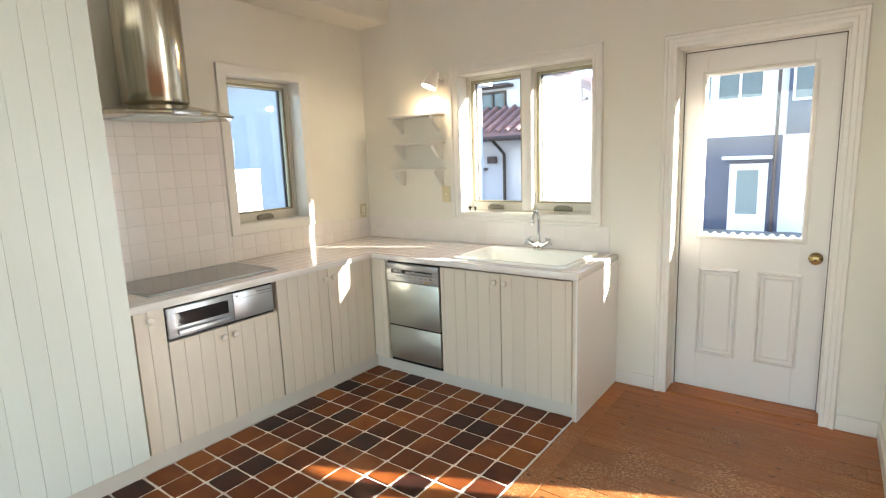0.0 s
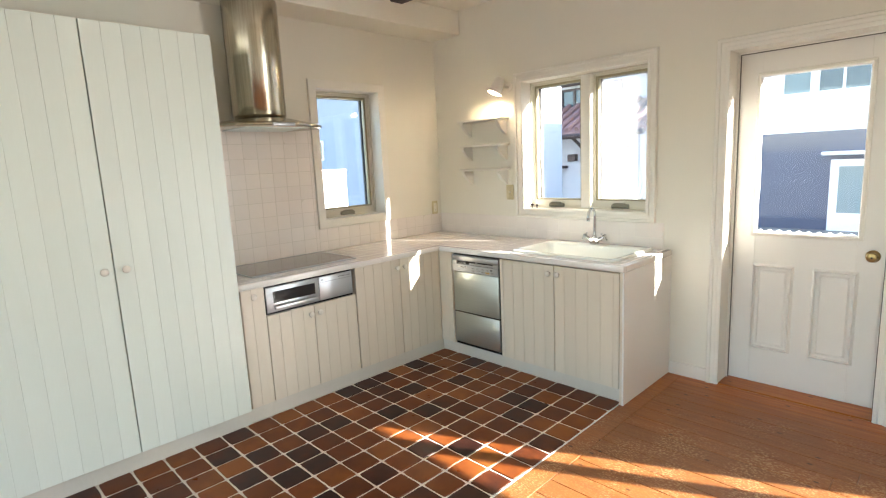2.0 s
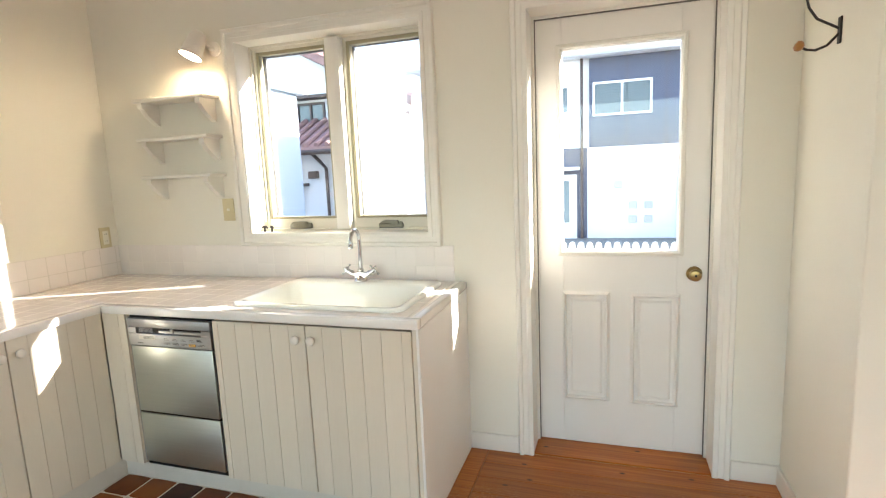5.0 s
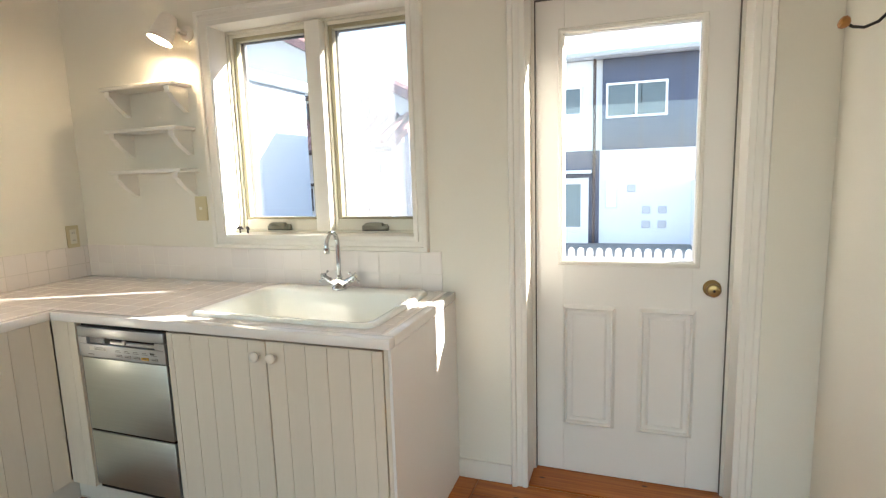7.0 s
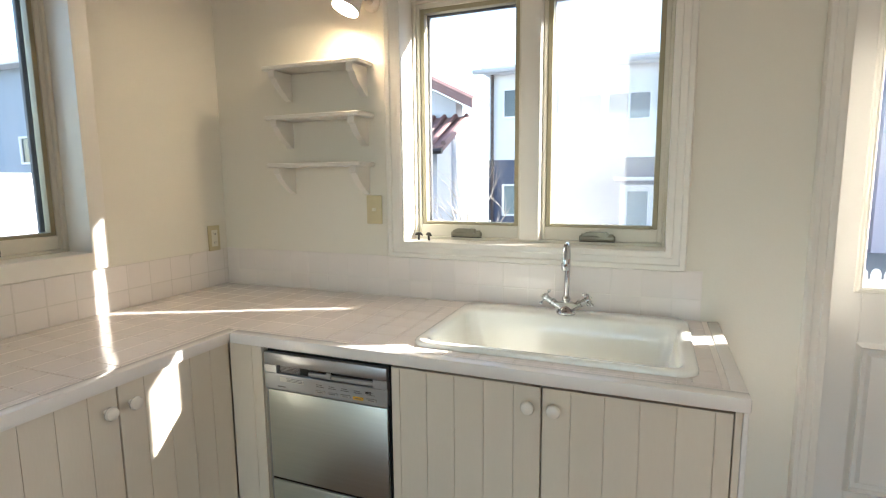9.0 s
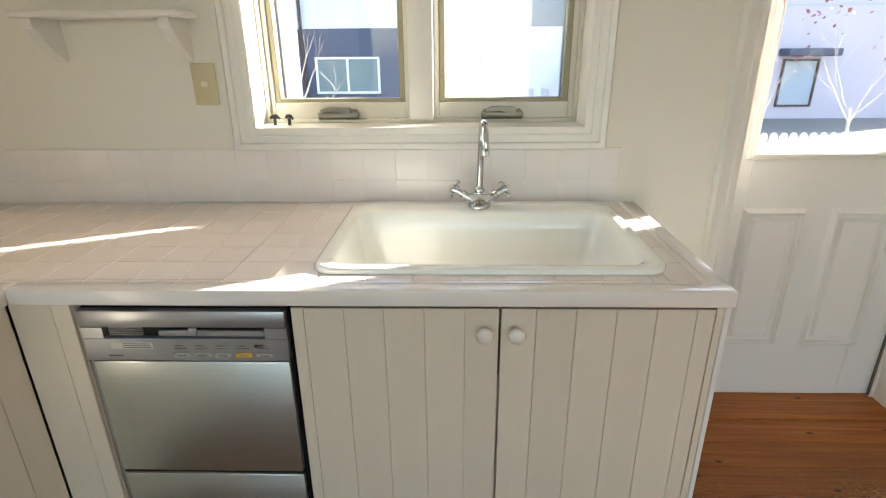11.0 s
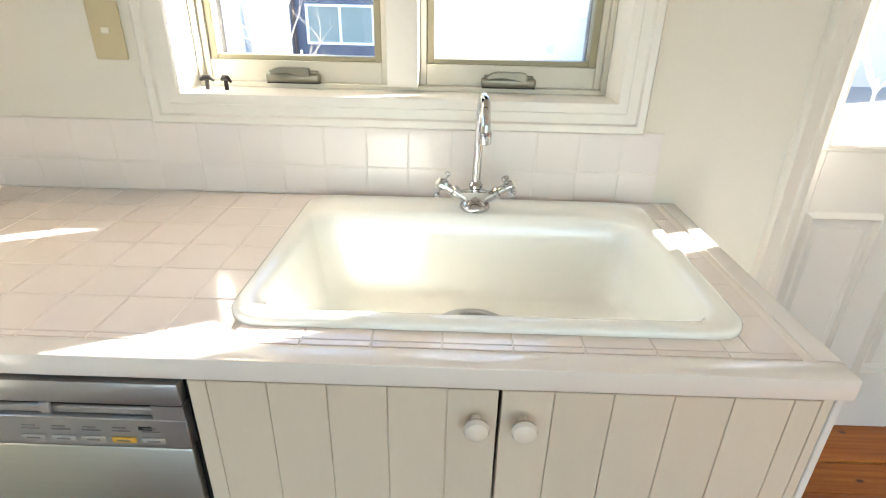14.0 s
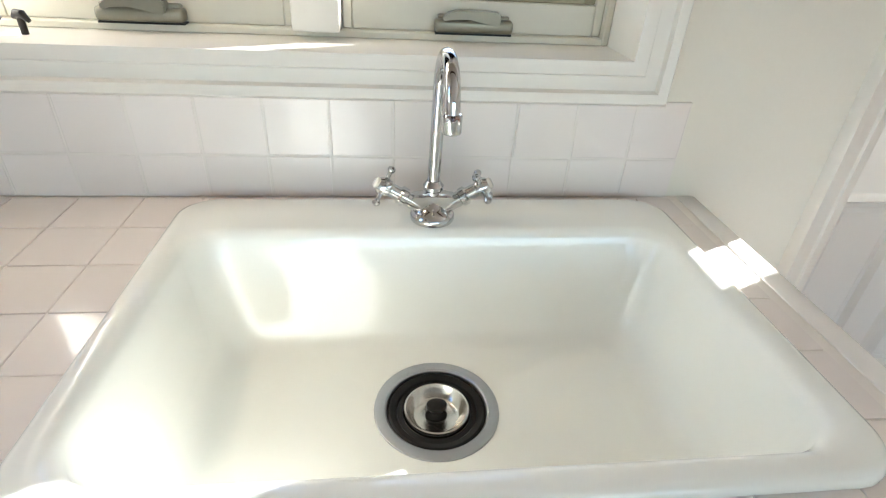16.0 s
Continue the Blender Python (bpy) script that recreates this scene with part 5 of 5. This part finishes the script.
tile_ribs(pr_, 8.65, 10.75, -15.4, 1.84, -17.99, 2.64, 9)
part("porch_wall", box(-17.99, -15.9, 8.9, 10.6, GZ, 1.72), STUCCO, fh)
far_window(fh, side(-18.0), 9.9, 10.12, 2.55, 3.0, 1, FRAMED)
far_window(fh, side(-18.0), 9.0, 9.3, 2.5, 3.0, 1, FRAMED)


def grow(bm, p, d, length, r, depth, rng):
    """A limb that bends, tapers and forks."""
    pts, rad, q = [p], [r], p
    for k in range(4):
        d = (d + Vector((rng.uniform(-1, 1), rng.uniform(-1, 1), rng.uniform(-0.4, 0.8))) * 0.2).normalized()
        q = q + d * length / 4
        pts.append(q), rad.append(r * (1 - 0.17 * (k + 1)))
    add_tube(bm, pts, rad, 5 if depth < 3 else 6)
    tips = [q]
    if depth > 0:
        for k in range(3 if depth > 1 else 2):
            i = rng.choice((2, 3, 4))
            nd = (d + Vector((rng.uniform(-1, 1), rng.uniform(-1, 1), rng.uniform(-0.3, 0.8))) * 0.75).normalized()
            tips += grow(bm, pts[i], nd, length * rng.uniform(0.55, 0.8), rad[i] * 0.62, depth - 1, rng)
    return tips


def tree(at, height, seed, label, leaves=None, leaf_n=0, size=0.07, spread=0.3, depth=4, stout=1.0):
    rng = random.Random(seed)
    t = thing("tree", at, label, "tree")
    tb = bmesh.new()
    base = Vector(at)
    add_tube(tb, [base, base + Vector((0.02, 0.01, height * 0.2)), base + Vector((0.0, 0.03, height * 0.38))], [height * 0.035 * stout, height * 0.028 * stout, height * 0.022 * stout], 8)
    part("trunk", tb, BARK, t)
    cb = bmesh.new()
    tips = []
    for k in range(4):
        a = k * 1.57 + rng.uniform(-0.4, 0.4)
        tips += grow(cb, base + Vector((0, 0.03, height * rng.uniform(0.26, 0.37))), Vector((math.cos(a) * 0.8, math.sin(a) * 0.8, 1)).normalized(), height * 0.3, height * 0.015 * stout, depth - 1, rng)
    part("limbs", cb, BARK, t)
    if leaves:
        lb = bmesh.new()
        for k in range(leaf_n):
            c = rng.choice(tips) + Vector([rng.gauss(0, spread) for _ in range(3)])
            n = Vector([rng.uniform(-1, 1) for _ in range(3)]).normalized()
            u = n.orthogonal().normalized() * size * rng.uniform(0.6, 1.3)
            w = n.cross(u) * 0.6
            lb.faces.new([lb.verts.new(c + u), lb.verts.new(c + w), lb.verts.new(c - u), lb.verts.new(c - w)])
        tagged(part("crown", lb, leaves, t, soft=False), kind="stuff")
    return t


tree((-9.7, 4.1, GZ), 3.0, 3, "garden tree with thin yellow-green foliage", LEAF, 2600, 0.06, 0.16)
tree((-3.35, 7.6, GZ), 2.5, 7, "bare pale-branched garden tree", depth=5, stout=0.85)
tree((3.2, 8.6, GZ), 2.7, 12, "bare pale-branched shrub behind the fence", LEAFR, 60, 0.035, 0.12, depth=5, stout=0.3)
tree((2.3, 9.1, GZ), 2.5, 15, "bare twiggy shrub behind the fence", LEAFR, 40, 0.035, 0.12, depth=5, stout=0.28)


def shrub(at, r, seed, mat, label, n=1100):
    rng = random.Random(seed)
    s = thing("shrub", at, label, "shrub")
    sb_, lb = bmesh.new(), bmesh.new()
    base = Vector(at)
    for k in range(9):
        d = Vector((rng.uniform(-1, 1), rng.uniform(-1, 1), 1.6)).normalized()
        add_tube(sb_, [base, base + d * r * 0.8, base + d * r * 1.5 + Vector((0, 0, 0.05))], [0.015, 0.01, 0.004], 5)
    part("stems", sb_, BARK, s)
    for k in range(n):
        d = Vector([rng.gauss(0, 1) for _ in range(3)]).normalized() * r * rng.uniform(0.3, 1.0) ** 0.5
        c = base + Vector((d.x, d.y, abs(d.z) * 1.3 + r * 0.45))
        nrm = Vector([rng.uniform(-1, 1) for _ in range(3)]).normalized()
        u = nrm.orthogonal().normalized() * 0.055 * rng.uniform(0.6, 1.3)
        w = nrm.cross(u) * 0.6
        lb.faces.new([lb.verts.new(c + u), lb.verts.new(c + w), lb.verts.new(c - u), lb.verts.new(c - w)])
    tagged(part("foliage", lb, mat, s, soft=False), kind="stuff")


shrub((-8.6, 3.9, GZ), 0.85, 5, LEAF, "bright green leafy garden shrub")
shrub((-9.9, 4.7, GZ), 0.9, 6, LEAFR, "red-leaved low garden shrub")
shrub((-8.5, 6.5, GZ), 0.6, 8, LEAF, "green shrub beside the garden store", 700)

# picket fence
fe = thing("picket_fence", (0.8, 7.5, GZ), "white picket fence with rounded tops", "fence")
pbm = bmesh.new()
W, Hh = 0.038, 0.90
prof = [(-W, 0), (W, 0), (W, Hh - 0.06)] + [(W * math.cos(a), Hh - 0.06 + 0.06 * math.sin(a)) for a in [math.pi * k / 8 for k in range(1, 8)]] + [(-W, Hh - 0.06)]
a = [pbm.verts.new((x, -0.011, z)) for x, z in prof]
b = [pbm.verts.new((x, 0.011, z)) for x, z in prof]
pbm.faces.new(a), pbm.faces.new(b[::-1])
for k in range(len(prof)):
    pbm.faces.new((a[k], b[k], b[(k + 1) % len(prof)], a[(k + 1) % len(prof)]))
bmesh.ops.recalc_face_normals(pbm, faces=pbm.faces)
pme = bpy.data.meshes.new("picket")
pbm.to_mesh(pme)
pbm.free()
pme.materials.append(FENCEW)
for k in range(80):
    p = new("picket", pme)
    p.parent = fe
    p.location = (-3.4 + 0.1018 * k, 0, 0.0)
for z in (0.2, 0.72):
    part("rail", box(-2.65, 5.5, 7.512, 7.55, GZ + z, GZ + z + 0.07, 0.004), FENCEW, fe)

# ---- floor pieces ----
rng = random.Random(21)
TP = 0.1495


def quarry_mesh(seed, half):
    """One hand-cut tile: uneven outline, eased top edge."""
    rr = random.Random(seed)
    n, out = 5, []
    for cx, cy, dx, dy in ((-1, -1, 1, 0), (1, -1, 0, 1), (1, 1, -1, 0), (-1, 1, 0, -1)):
        for k in range(n):
            f = 2 * k / n
            pull = 0.965 if k == 0 else 1.0
            out.append(Vector(((cx + dx * f) * half * pull + rr.uniform(-1, 1) * 0.0011, (cy + dy * f) * half * pull + rr.uniform(-1, 1) * 0.0011, 0)))
    bm = bmesh.new()
    add_loft(bm, [[p + Vector((0, 0, -0.008)) for p in out], [p + Vector((0, 0, 0.0045)) for p in out], [p * 0.965 + Vector((0, 0, 0.008)) for p in out]], False, True)
    bmesh.ops.recalc_face_normals(bm, faces=bm.faces)
    me = bpy.data.meshes.new("tile")
    bm.to_mesh(me)
    bm.free()
    me.materials.append(QUARRY)
    return me


QM = [quarry_mesh(s, TP / 2 - 0.0048) for s in range(8)]
X0, Y0 = -1.104, 2.894
for j in range(21):
    for i in range(10):
        q = new("tile", rng.choice(QM))
        q.parent = tile_floor
        q.location = Vector((X0 - TP * (i + 0.5) + rng.uniform(-0.0012, 0.0012), Y0 - TP * (j + 0.5) + rng.uniform(-0.0012, 0.0012), F - 0.008 + rng.uniform(-0.0006, 0.0006))) - BASE[tile_floor.name]
        q.rotation_euler[2] = radians(rng.uniform(-0.5, 0.5) + 90 * rng.randrange(4))
tb = bmesh.new()
for j in range(21, 40):
    for i in range(10):
        y, x = Y0 - TP * (j + 0.5), X0 - TP * (i + 0.5)
        add_box(tb, x - 0.0695, x + 0.0695, y - 0.0695, y + 0.0695, F - 0.016, F)
tagged(part("tile_rest", tb, QUARRY, tile_floor), kind="stuff")
part("joint_strip", box(-1.104, -1.0975, YS, FY + 0.04, F - 0.016, F + 0.0005), FRAMEW, tile_floor, "white joint line beside the boards")
yb = YN - 0.014
for a_, b_ in ((YN - 0.002, 1.6), (1.598, -0.4), (-0.402, YS)):
    piece("plank", (0.112, a_ - b_, 0.012), (-1.0405, (a_ + b_) / 2, F - 0.006), PINE, wood, 0.002)
PW = 0.118
k = 0
y = YN - 0.001
while y > YS:
    x = -0.9825
    cutx = -0.9825 + rng.uniform(0.7, 2.6)
    while x < XR:
        x1 = min(cutx, XR)
        y0 = max(y - PW + 0.0015, YS)
        if y - y0 > 0.02:
            piece("plank", (x1 - x - 0.001, y - y0, 0.012), ((x + x1) / 2, (y + y0) / 2, F - 0.006 + rng.uniform(-0.0005, 0.0005)), PINE, wood, 0.0018)
        x, cutx = x1, x1 + rng.uniform(1.4, 2.6)
    y -= PW
